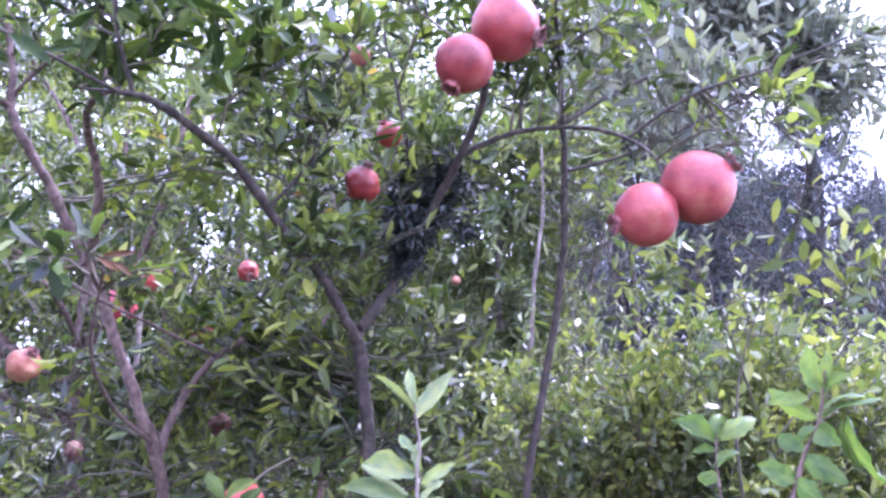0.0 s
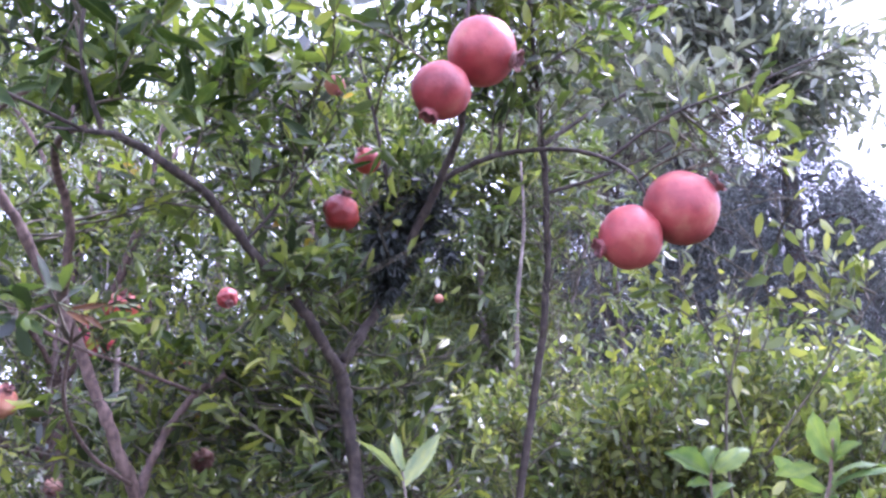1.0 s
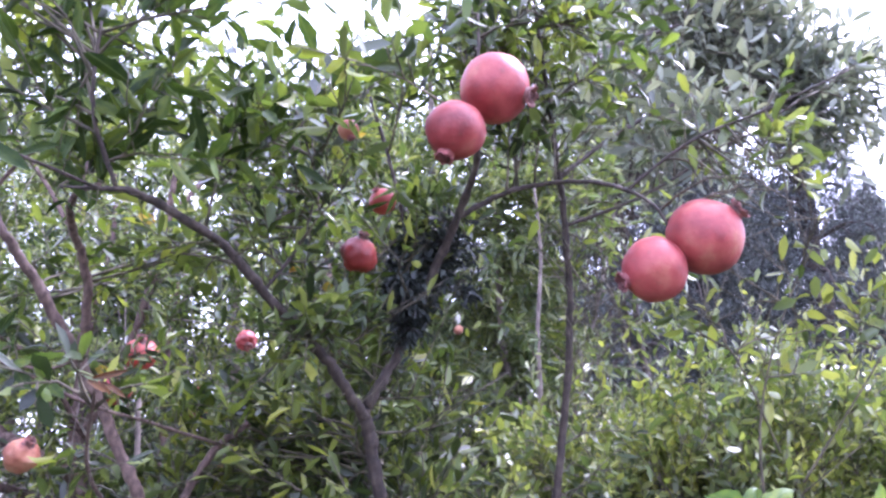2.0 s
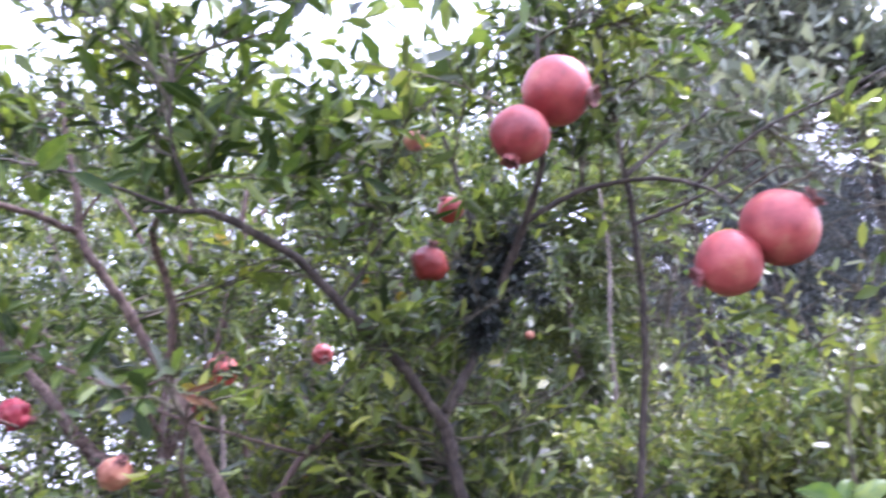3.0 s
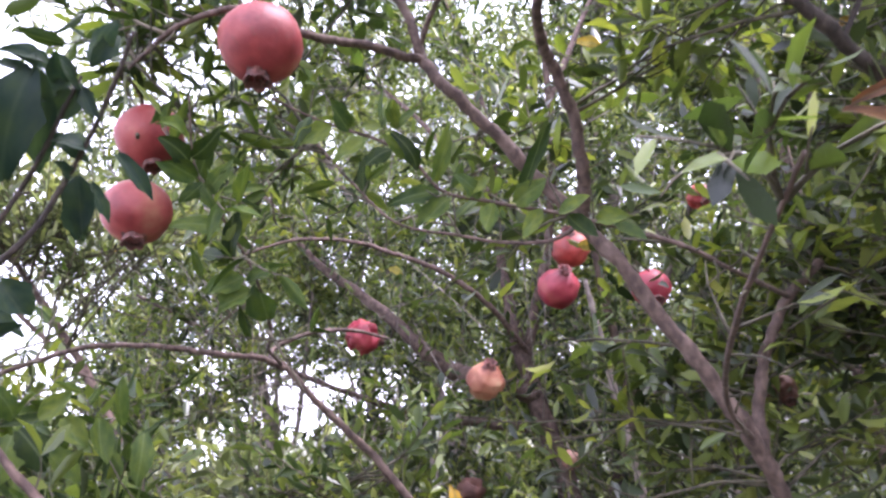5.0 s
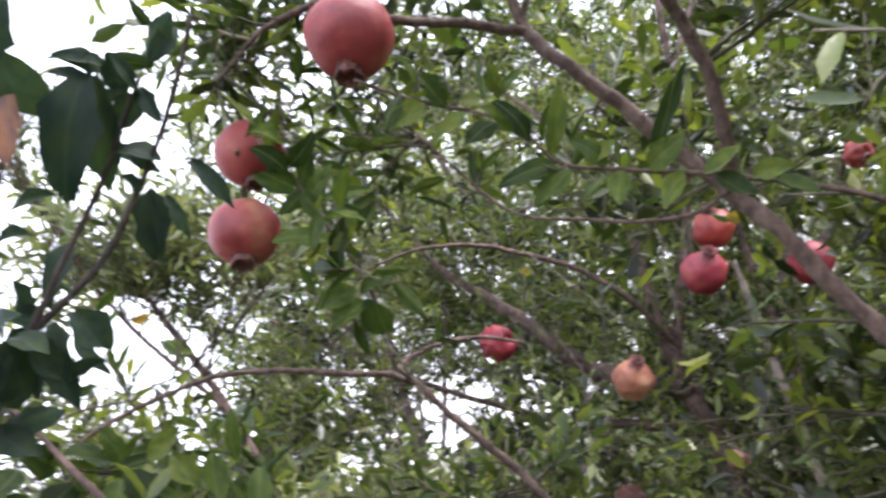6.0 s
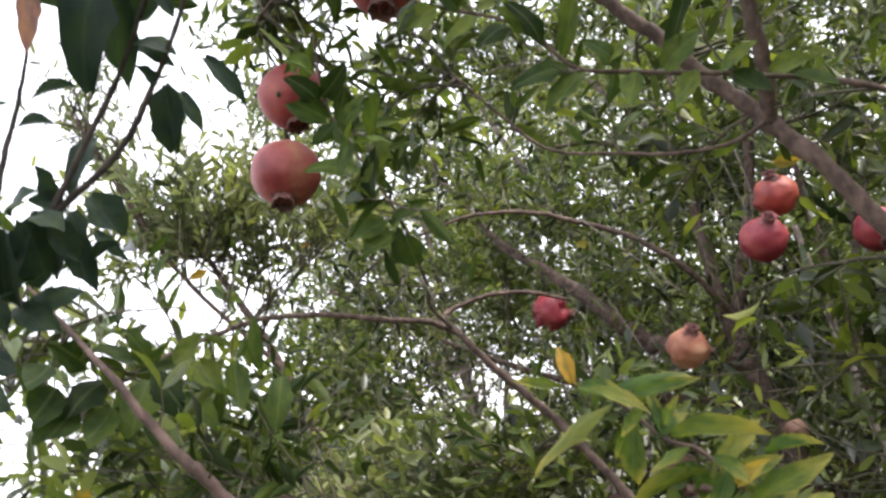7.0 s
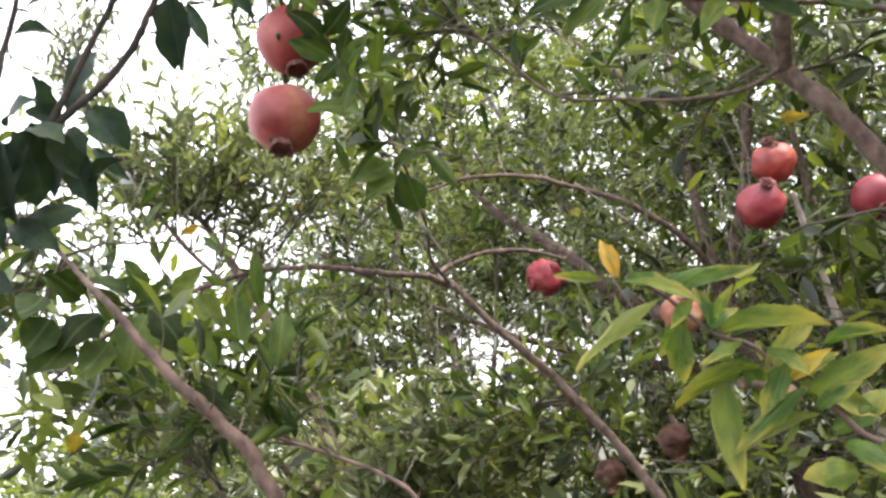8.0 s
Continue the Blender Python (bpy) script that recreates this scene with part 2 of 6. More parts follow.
RIND = rind_mat("red_rind", (0.155, 0.014, 0.016), (0.222, 0.028, 0.027), (0.265, 0.05, 0.041), (0.31, 0.11, 0.068), 0.5)
RIND_CRIMSON = rind_mat("crimson_rind", (0.11, 0.006, 0.013), (0.19, 0.009, 0.021), (0.23, 0.018, 0.03), (0.26, 0.045, 0.04), 0.5)
RIND_WARM = rind_mat("orange_red_rind", (0.2, 0.02, 0.016), (0.28, 0.036, 0.026), (0.32, 0.06, 0.036), (0.33, 0.11, 0.06), 0.48)
RIND_TAN = rind_mat("tan_orange_rind", (0.19, 0.05, 0.03), (0.26, 0.09, 0.05), (0.29, 0.125, 0.07), (0.3, 0.17, 0.1), 0.55)
RIND_DRY = rind_mat("dried_brown_rind", (0.06, 0.024, 0.018), (0.1, 0.04, 0.028), (0.14, 0.06, 0.042), (0.18, 0.09, 0.06), 0.6)
CALYX = bark_mat("calyx_skin", (0.08, 0.022, 0.022), (0.24, 0.06, 0.055), scale=50, rough=0.6)
CALYX_DRY = bark_mat("dry_calyx", (0.04, 0.022, 0.02), (0.2, 0.075, 0.06), scale=50, rough=0.8)


# ---- builders ----
def fast_mesh(name, verts, loops, sizes, material, smooth=True):
    """A mesh from arrays: corners, corner indices face after face, and corners per face."""
    me = bpy.data.meshes.new(name)
    verts, loops, sizes = np.asarray(verts, np.float32), np.asarray(loops, np.int32), np.asarray(sizes, np.int32)
    me.vertices.add(len(verts))
    me.vertices.foreach_set("co", verts.ravel())
    me.loops.add(len(loops))
    me.loops.foreach_set("vertex_index", loops)
    me.polygons.add(len(sizes))
    me.polygons.foreach_set("loop_start", np.concatenate(([0], np.cumsum(sizes)[:-1])).astype(np.int32))
    me.polygons.foreach_set("use_smooth", np.full(len(sizes), smooth))
    me.update(calc_edges=True)
    me.validate()
    me.materials.append(material)
    return me


def part(name, me, parent, label="", kind=""):
    """One mesh as a part of a thing, in world coordinates, or of a part."""
    ob = new(name, me)
    ob.parent = parent
    ob.matrix_parent_inverse = parent.matrix_basis.inverted() if parent.parent is None else (parent.parent.matrix_basis @ parent.matrix_parent_inverse @ parent.matrix_basis).inverted()
    if label or kind:
        tagged(ob, label=label, kind=kind)
    return ob


def thing(name, base, label, category, group="", kind=""):
    ob = new(name)
    ob.empty_display_size = 0.1
    ob.matrix_basis = Matrix.Translation(base)
    return tagged(ob, label, category, group, kind)


def smooth_line(points, step=8):
    """A rounded line through the points, with their radii in the fourth place."""
    p = np.asarray(points, float)
    h = np.maximum(np.linalg.norm(np.diff(p[:, :3], axis=0), axis=1), 1e-6)[:, None]
    slope = np.diff(p, axis=0) / h
    tang = np.vstack((slope[:1], (slope[1:] * h[:-1] + slope[:-1] * h[1:]) / (h[1:] + h[:-1]), slope[-1:]))
    out = []
    for i in range(len(p) - 1):
        for s in np.linspace(0, 1, step, endpoint=False):
            out.append((2 * s ** 3 - 3 * s ** 2 + 1) * p[i] + (s ** 3 - 2 * s ** 2 + s) * h[i] * tang[i] + (3 * s ** 2 - 2 * s ** 3) * p[i + 1] + (s ** 3 - s ** 2) * h[i] * tang[i + 1])
    out.append(p[-1])
    return np.array(out)


def unit(v):
    return v / np.maximum(np.linalg.norm(v, axis=-1, keepdims=True), 1e-9)


def tubes(lines, radii, sides):
    """Tubes round many lines with the same number of points: lines (n, k, 3), radii (n, k)."""
    lines, radii = np.asarray(lines, float), np.asarray(radii, float)
    n, k, _ = lines.shape
    tang = unit(np.gradient(lines, axis=1))
    ref = np.where(np.abs(tang[:, :1, 2:3]) > 0.9, np.array([1.0, 0, 0]), np.array([0, 0, 1.0]))
    u = unit(np.cross(tang, np.broadcast_to(ref, tang.shape)))
    v = np.cross(tang, u)
    ang = np.linspace(0, 2 * np.pi, sides, endpoint=False)
    ring = lines[:, :, None] + radii[:, :, None, None] * (np.cos(ang)[None, None, :, None] * u[:, :, None] + np.sin(ang)[None, None, :, None] * v[:, :, None])
    idx = np.arange(n * k * sides).reshape(n, k, sides)
    a, b = idx[:, :-1], idx[:, 1:]
    quads = np.stack((a, np.roll(a, -1, 2), np.roll(b, -1, 2), b), -1).reshape(-1, 4)
    caps = np.concatenate((idx[:, 0, ::-1], idx[:, -1]))
    loops = np.concatenate((quads.ravel(), caps.ravel()))
    sizes = np.concatenate((np.full(len(quads), 4), np.full(len(caps), sides)))
    return ring.reshape(-1, 3), loops, sizes


def limb_mesh(name, points, material, sides=12, knot=0.07, seed=0):
    """A branch: a tapered, slightly crooked tube with knots."""
    line = smooth_line(points, 11)
    r = random.Random(seed)
    ph = [r.uniform(0, 6.28) for _ in range(6)]
    for i in range(1, len(line) - 1):
        sway = np.array([math.sin(i * 0.55 + ph[k]) + 0.6 * math.sin(i * 1.3 + ph[k + 3]) for k in range(3)]) * min(1, i / 4, (len(line) - 1 - i) / 4)
        line[i, :3] += (sway * 0.11 + np.array([r.uniform(-1, 1) for _ in range(3)]) * 0.1) * line[i, 3]
        line[i, 3] *= 1 + knot * r.uniform(-0.6, 1) + (knot * 2 if r.random() < 0.1 else 0)
    verts, loops, sizes = tubes(line[None, :, :3], line[None, :, 3], sides)
    for i, v in enumerate(verts):
        rad = line[i // sides, 3]
        dip = noise.noise(Vector(v) / max(rad * 2.2, 0.004)) + 0.6 * noise.noise(Vector(v) / max(rad * 0.8, 0.002))
        verts[i] = line[i // sides, :3] + (v - line[i // sides, :3]) * (1 + 0.13 * dip)
    return fast_mesh(name, verts, loops, sizes, material)


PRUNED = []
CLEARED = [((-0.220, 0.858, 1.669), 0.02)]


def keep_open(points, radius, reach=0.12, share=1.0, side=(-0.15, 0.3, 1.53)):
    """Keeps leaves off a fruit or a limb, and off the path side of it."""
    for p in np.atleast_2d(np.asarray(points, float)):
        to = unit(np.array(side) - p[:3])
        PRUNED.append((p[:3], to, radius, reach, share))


class Foliage:
    """Collects the twigs and leaves of one plant."""

    def __init__(self, seed):
        self.rng = np.random.default_rng(seed)
        self.twigs, self.radii = [], []
        self.leaves = []

    def line(self, pts, r0, r1):
        pts = np.asarray(pts, float)
        s = np.linspace(0, 1, 6)
        t = np.linspace(0, 1, len(pts))
        self.twigs.append(np.stack([np.interp(s, t, pts[:, i]) for i in range(3)], -1))
        self.radii.append(np.linspace(r0, r1, 6))

    def leaf(self, base, way, length, width, flat=0.6):
        """Leaves from base along way; the blade faces up more or less."""
        base, way = np.atleast_2d(base), unit(np.atleast_2d(way))
        n = len(base)
        face = unit(np.array([0, 0, flat]) + self.rng.normal(0, 0.5, (n, 3)))
        side = unit(np.cross(face, way))
        face = np.cross(way, side)
        self.leaves.append((base, way, side, face, np.broadcast_to(length, n).copy(), np.broadcast_to(width, n).copy()))

    def spray(self, start, end, twigs=7, twig=0.16, leaf=0.04, slim=0.34, gap=0.0125, rise=0.25, droop=0.0, thick=0.0025, spread=0.9, bare=0.2):
        """A branchlet from start to end with side twigs, all set with leaves."""
        g = self.rng
        start, end = np.asarray(start, float), np.asarray(end, float)
        span = np.linalg.norm(end - start)
        if span < 1e-4:
            return
        mid = (start + end) / 2 + g.normal(0, 0.1, 3) * span + np.array([0, 0, 0.12 * span])
        s = np.linspace(0, 1, 6)[:, None]
        pts = (1 - s) ** 2 * start + 2 * s * (1 - s) * mid + s ** 2 * end
        self.line(pts, thick, thick * 0.4)
        u = np.sort(g.uniform(bare, 1, twigs))
        u[-1] = 1
        base = np.stack([np.interp(u, s[:, 0], pts[:, i]) for i in range(3)], -1)
        tang = unit(2 * (1 - u[:, None]) * (mid - start) + 2 * u[:, None] * (end - mid))
        way = unit(tang * 0.7 + spread * unit(g.normal(0, 1, (twigs, 3))) + np.array([0, 0, rise]))
        way[-1] = tang[-1]
        length = twig * g.uniform(0.55, 1.25, twigs)
        bend = g.normal(0, 0.12, (twigs, 3)) + np.array([0, 0, rise * 0.4 - droop])
        s4 = np.linspace(0, 1, 6)
        lines = base[:, None] + length[:, None, None] * (way[:, None] * s4[None, :, None] + bend[:, None] * (s4 ** 2)[None, :, None])
        self.twigs.extend(lines)
        self.radii.extend(np.linspace(thick * 0.55, thick * 0.25, 6)[None].repeat(twigs, 0))
        for ln, L in zip(lines, length):
            k = max(3, int(L / gap))
            q = (np.arange(k) + g.uniform(0.2, 0.9, k)) / k
            b = np.stack([np.interp(q, s4, ln[:, i]) for i in range(3)], -1)
            t = unit(ln[-1] - ln[0])
            perp = unit(np.cross(t, unit(g.normal(0, 1, 3))))
            other = np.cross(t, perp)
            turn = np.arange(k) * 2.4 + g.uniform(0, 6)
            out = np.cos(turn)[:, None] * perp + np.sin(turn)[:, None] * other
            way2 = unit(t * g.uniform(0.4, 1.1, (k, 1)) + out * 0.9 + g.normal(0, 0.15, (k, 3)) + np.array([0, 0, 0.1 - droop]))
            ll = leaf * g.uniform(0.5, 1.1, k)
            self.leaf(b, way2, ll, ll * slim * g.uniform(0.75, 1.25, k))

    def zone(self, skeleton, centre, radii, count, reach=0.5, **kw):
        """count sprays that end inside an ellipsoid and start at the nearest wood."""
        g = self.rng
        sk = np.asarray(skeleton, float)
        for _ in range(count):
            d = unit(g.normal(0, 1, 3)) * g.uniform(0, 1) ** (1 / 2.5)
            end = np.asarray(centre) + d * np.asarray(radii)
            gapv = np.linalg.norm(sk - end, axis=1) + 0.35 * np.maximum(0, sk[:, 2] - end[2])
            start = sk[np.argsort(gapv)[int(g.integers(0, min(9, len(sk))))]]
            away = np.linalg.norm(end - start)
            if away > reach:
                start = end + (start - end) * reach / away
            self.spray(start, end, **kw)

    def bare(self, centre, radii, count, length=0.35, thick=0.002):
        """Thin leafless stems that stand and lean among the leaves."""
        g = self.rng
        for _ in range(count):
            p = np.asarray(centre) + g.uniform(-1, 1, 3) * np.asarray(radii)
            w = unit(np.array([g.normal(0, 0.35), g.normal(0, 0.25), 1.0])) * length * g.uniform(0.5, 1.3)
            mid = p + w * 0.5 + g.normal(0, 0.03, 3)
            self.line([p, (p + mid) / 2 + g.normal(0, 0.008, 3), mid, p + w], thick * g.uniform(0.6, 1.4), thick * 0.5)

    def spurs(self, limbs, gap=0.03, length=0.035, thick=0.0011):
        """Short thorny side shoots along the wood, some forked."""
        g = self.rng
        for q in limbs:
            ln = smooth_line(q, 8)
            step = np.linalg.norm(np.diff(ln[:, :3], axis=0), axis=1)
            for i in range(len(ln) - 1):
                if ln[i, 2] < 1.2:
                    continue
                for _ in range(g.poisson(step[i] / gap)):
                    t = unit(ln[i + 1, :3] - ln[i, :3])
                    w = unit(np.cross(t, g.normal(0, 1, 3)) + t * g.uniform(0.2, 1.0) + np.array([0, 0, 0.3]))
                    n = length * g.uniform(0.3, 1.6)
                    p = ln[i, :3] + g.uniform(0, 1) * (ln[i + 1, :3] - ln[i, :3])
                    e = p + w * n
                    self.line([p, (p + e) / 2 + g.normal(0, 0.1, 3) * n, e], thick * g.uniform(0.8, 1.5), thick * 0.4)
                    if g.uniform() < 0.4:
                        self.leaf(np.repeat(e[None], 3, 0), w + g.normal(0, 0.5, (3, 3)), 0.03 * g.uniform(0.6, 1.1, 3), 0.009)

    def build(self, owner, leaf_material, twig_material, crown="crown", fine=True, pruned=True, singles=None, near=None, sides=3):
        """Links the twigs and the leaves as parts; leaves near a place in the plan become parts of their own."""
        if self.twigs:
            lines, radii = np.asarray(self.twigs), np.asarray(self.radii)
            stay = np.ones(len(lines), bool)
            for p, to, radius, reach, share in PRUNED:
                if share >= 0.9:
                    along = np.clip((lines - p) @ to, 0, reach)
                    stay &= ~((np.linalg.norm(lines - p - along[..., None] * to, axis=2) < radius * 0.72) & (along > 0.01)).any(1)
            pick = [0, 1, 3, 5] if fine is True else [0, 2, 5]
            part("twigwork", fast_mesh("twigwork", *tubes(lines[stay][:, pick], radii[stay][:, pick], sides if fine else 3), twig_material), owner, kind="stuff")
        b, w, sd, f, L, W = (np.concatenate([x[i] for x in self.leaves]) for i in range(6))
        keep = np.ones(len(b), bool)
        mid = b + w * L[:, None] * 0.5
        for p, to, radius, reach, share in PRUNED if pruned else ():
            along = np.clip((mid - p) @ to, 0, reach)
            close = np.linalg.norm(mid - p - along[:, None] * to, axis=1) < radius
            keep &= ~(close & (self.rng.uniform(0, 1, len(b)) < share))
        for p, radius in CLEARED:
            keep &= np.linalg.norm(mid - np.asarray(p), axis=1) > radius
        b, w, sd, f, L, W = (x[keep] for x in (b, w, sd, f, L, W))
        keep = np.ones(len(b), bool)
        if singles:
            order = np.argsort(np.linalg.norm(b - np.asarray(near), axis=1))[:singles]
            keep[order] = False
            for j in order:
                m = Matrix((Vector(w[j]), Vector(sd[j]), Vector(f[j]))).transposed().to_4x4()
                m.translation = Vector(b[j])
                leaf = part("leaf", LEAF_SHAPES[j % len(LEAF_SHAPES)], owner)
                leaf.matrix_basis = m @ Matrix.Diagonal((L[j], W[j], (L[j] + W[j]) / 2, 1))
        b, w, sd, f, L, W = (x[keep] for x in (b, w, sd, f, L, W))
        n = len(b)
        if n == 0:
            return
        if fine is True:
            t = np.array([(0, 0, 0), (0.3, 0.36, 0.1), (0.32, 0, 0.0), (0.3, -0.36, 0.1), (0.7, 0.44, 0.06), (0.72, 0, -0.05), (0.7, -0.44, 0.06), (1, 0, -0.14)])
            faces = [(0, 2, 1), (0, 3, 2), (1, 2, 5, 4), (2, 3, 6, 5), (4, 5, 7), (5, 6, 7)]
        elif fine == "mid":
            t = np.array([(0, 0, 0), (0.28, 0.4, 0.1), (0.68, 0.42, 0.06), (1, 0, -0.14), (0.68, -0.42, 0.06), (0.28, -0.4, 0.1)])
            faces = [(0, 3, 2, 1), (0, 5, 4, 3)]
        else:
            t = np.array([(0, 0, 0), (0.55, 0.5, 0.1), (1, 0, -0.1), (0.55, -0.5, 0.1)])
            faces = [(0, 2, 1), (0, 3, 2)]
        curl = self.rng.uniform(-0.6, 1.6, (n, 1))
        v = b[:, None] + w[:, None] * (t[None, :, 0:1] * L[:, None, None]) + sd[:, None] * (t[None, :, 1:2] * W[:, None, None]) + f[:, None] * ((t[None, :, 2] * curl)[:, :, None] * L[:, None, None])
        per = np.array([i for q in faces for i in q])
        loops = (np.arange(n)[:, None] * len(t) + per[None]).ravel()
        sizes = np.tile([len(q) for q in faces], n)
        part(crown, fast_mesh(crown, v.reshape(-1, 3), loops, sizes, leaf_material), owner, kind="stuff")


def blade(name, material, curl, fold, wave, seed, arch=0.0):
    """One leaf, 1 long along x and about 1 wide along y, with a stalk, a mid rib fold and a drooping tip."""
    r = random.Random(seed)
    rows, cols = 8, 5
    verts = [(-0.12, 0.012, 0.0), (-0.12, -0.012, 0.0)]
    bend_edge = [(r.uniform(-0.16, 0.16), r.uniform(-0.16, 0.16)) for _ in range(rows)]
    sway = r.uniform(-0.22, 0.22)
    for i in range(rows):
        s = i / (rows - 1)
        half = 0.5 * math.sin(math.pi * min(1, s * 0.93 + 0.05)) ** 0.85 * (1 - 0.25 * s)
        for j in range(cols):
            c = j / (cols - 1) * 2 - 1
            verts.append((s + 0.04 * c * r.uniform(-1, 1), c * half * (1 + bend_edge[i][j > 2]) + sway * s * s, fold * abs(c) * half - curl * s * s + arch * 4 * s * (1 - s) + wave * math.sin(s * 9 + c) * abs(c) + r.uniform(-0.006, 0.006)))
    loops, sizes = [0, 1, 4], [3]
    for i in range(rows - 1):
        for j in range(cols - 1):
            a = 2 + i * cols + j
            loops += [a, a + cols, a + cols + 1, a + 1]
            sizes.append(4)
    return fast_mesh(name, verts, loops, sizes, material)


LEAF_SHAPES = [blade("leaf", LEAF_PART, c, f, w, i) for i, (c, f, w) in enumerate([(0.1, 0.3, 0.01), (0.22, 0.2, 0.02), (-0.06, 0.35, 0.015), (0.3, 0.4, 0.02)])]


def skeleton_of(lines):
    return np.concatenate([smooth_line(q)[:, :3] for q in lines])


def plant(name, base, label, category, limbs, bark, seed, trunk_count=1, group=""):
    """A tree: trunk and limbs as parts. Returns the thing, its foliage and its skeleton."""
    top = thing(name, base, label, category, group)
    for i, q in enumerate(limbs):
        kind = "trunk" if i < trunk_count else "limb"
        part(kind, limb_mesh(kind, q, bark, seed=seed * 31 + i), top)
    return top, Foliage(seed), skeleton_of(limbs)


def pomegranate(at, radius, way, rind, calyx_mat, label, stem=None, crown_len=0.27, open_crown=0.5, dents=0.0, seed=0, squash=0.94):
    """A fruit: a ribbed, slightly squashed body, a toothed calyx and a short stem, with its calyx pointing along way."""
    r = random.Random(seed)
    top = thing("pomegranate", at, label, "fruit", "pomegranates")
    axis = Vector(way).normalized()
    m = Matrix.Translation(at) @ axis.to_track_quat("Z", "X").to_matrix().to_4x4() @ Matrix.Rotation(r.uniform(0, 6), 4, "Z")
    rows, cols = 20, 32
    verts, loops, sizes = [], [], []
    ph = r.uniform(0, 6)
    for i in range(rows + 1):
        th = math.pi * i / rows
        for j in range(cols):
            a = 2 * math.pi * j / cols
            rib = 1 + 0.018 * math.cos(6 * a + ph) * math.sin(th) ** 2
            lump = noise.noise(Vector((math.sin(th) * math.cos(a), math.sin(th) * math.sin(a), math.cos(th))) * 1.6 + Vector((seed * 3.7, 0, 0)))
            crease = noise.noise(Vector((math.sin(th) * math.cos(a), math.sin(th) * math.sin(a), math.cos(th))) * 4.5 + Vector((0, seed * 2.3, 0)))
            q = radius * rib * (1 + 0.03 * lump - dents * 0.42 * abs(crease) ** 0.7 - dents * max(0, lump) * 1.2)
            z = math.cos(th) * squash
            z += 0.05 * max(0, math.cos(th)) ** 6
            verts.append(m @ Vector((q * math.sin(th) * math.cos(a), q * math.sin(th) * math.sin(a), q * z)))
    for i in range(rows):
        for j in range(cols):
            loops += [i * cols + j, (i + 1) * cols + j, (i + 1) * cols + (j + 1) % cols, i * cols + (j + 1) % cols]
            sizes.append(4)
    body = part("body", fast_mesh("body", verts, loops, sizes, rind), top)
    # calyx: a flared cup with six teeth
    bm = bmesh.new()
    n = 24
    prof = [(0.36, 0.9), (0.26, 0.98), (0.22, 1.0 + crown_len * 0.35), (0.23 + 0.05 * open_crown, 1.0 + crown_len * 0.6), (0.26 + 0.12 * open_crown, 1.0 + crown_len)]
    rings = []
    for k, (pr, pz) in enumerate(prof):
        ring = []
        for j in range(n):
            a = 2 * math.pi * j / n
            tooth = (j % 4) / 4
            tip = 1 - abs(tooth - 0.5) * 2
            zz = pz - (crown_len * 0.42 * (1 - tip) if k == 4 else 0)
            rr = pr * (1 + r.uniform(-0.05, 0.05))
            ring.append(bm.verts.new(m @ Vector((radius * rr * math.cos(a), radius * rr * math.sin(a), radius * squash * zz))))
        rings.append(ring)
    for p0, p1 in zip(rings, rings[1:]):
        for j in range(n):
            bm.faces.new((p0[j], p0[(j + 1) % n], p1[(j + 1) % n], p1[j]))
    bmesh.ops.recalc_face_normals(bm, faces=bm.faces)
    bmesh.ops.solidify(bm, geom=bm.faces[:], thickness=radius * 0.035)
    me = bpy.data.meshes.new("calyx")
    bm.to_mesh(me)
    bm.free()
    me.materials.append(calyx_mat)
    cal = part("calyx", me, top, "toothed dried calyx crown")
    tuft = []
    for _ in range(14):
        a, q = r.uniform(0, 6.28), r.uniform(0.02, 0.14)
        p0 = m @ Vector((radius * q * math.cos(a), radius * q * math.sin(a), radius * squash))
        p1 = m @ Vector((radius * q * 1.6 * math.cos(a), radius * q * 1.6 * math.sin(a), radius * squash * (1 + crown_len * r.uniform(0.5, 0.9))))
        tuft.append([p0, (p0 + p1) / 2, p1])
    part("stamens", fast_mesh("stamens", *tubes(tuft, [[radius * 0.018] * 3] * len(tuft), 4), CALYX_DRY), cal, kind="stuff")
    if stem is not None:
        p0 = m @ Vector((0, 0, -radius * squash * 0.96))
        s = Vector(stem)
        bow = (p0 + s) / 2 + (p0 - Vector(at)) * 0.25
        part("stem", limb_mesh("stem", [(*p0, 0.0008 + radius * 0.045), (*bow, 0.0006 + radius * 0.04), (*s, 0.0007 + radius * 0.042)], TWIG, sides=7, seed=seed), top)
    return top


def rooted(x, y, z, r):
    """Trunk points from the soil up to a fork."""
    return [(x + 0.03, y + 0.05, -0.06, r * 1.9), (x + 0.02, y + 0.03, z * 0.3, r * 1.35), (x, y + 0.01, z * 0.7, r * 1.1)]


# ---- ground ----
def ground_sheet():
    n = 60
    half = 60.0
    verts, loops, sizes = [], [], []
    for i in range(n + 1):
        for j in range(n + 1):
            a, b = (i / n * 2 - 1), (j / n * 2 - 1)
            x, y = half * a * abs(a), half * b * abs(b)
            d = math.hypot(x, y)
            h = 0.05 * noise.noise(Vector((x * 0.7, y * 0.7, 0))) if d < 30 else 0
            far = 60 if max(abs(a), abs(b)) > 0.999 else 1
            verts.append((x * far, y * far, h))
    for i in range(n):
        for j in range(n):
            a = i * (n + 1) + j
            loops += [a, a + n + 1, a + n + 2, a + 1]
            sizes.append(4)
    return tagged(new("ground", fast_mesh("ground", verts, loops, sizes, soil_mat())), "dark orchard soil under the pomegranate trees", "ground", kind="structure")


ground_sheet()

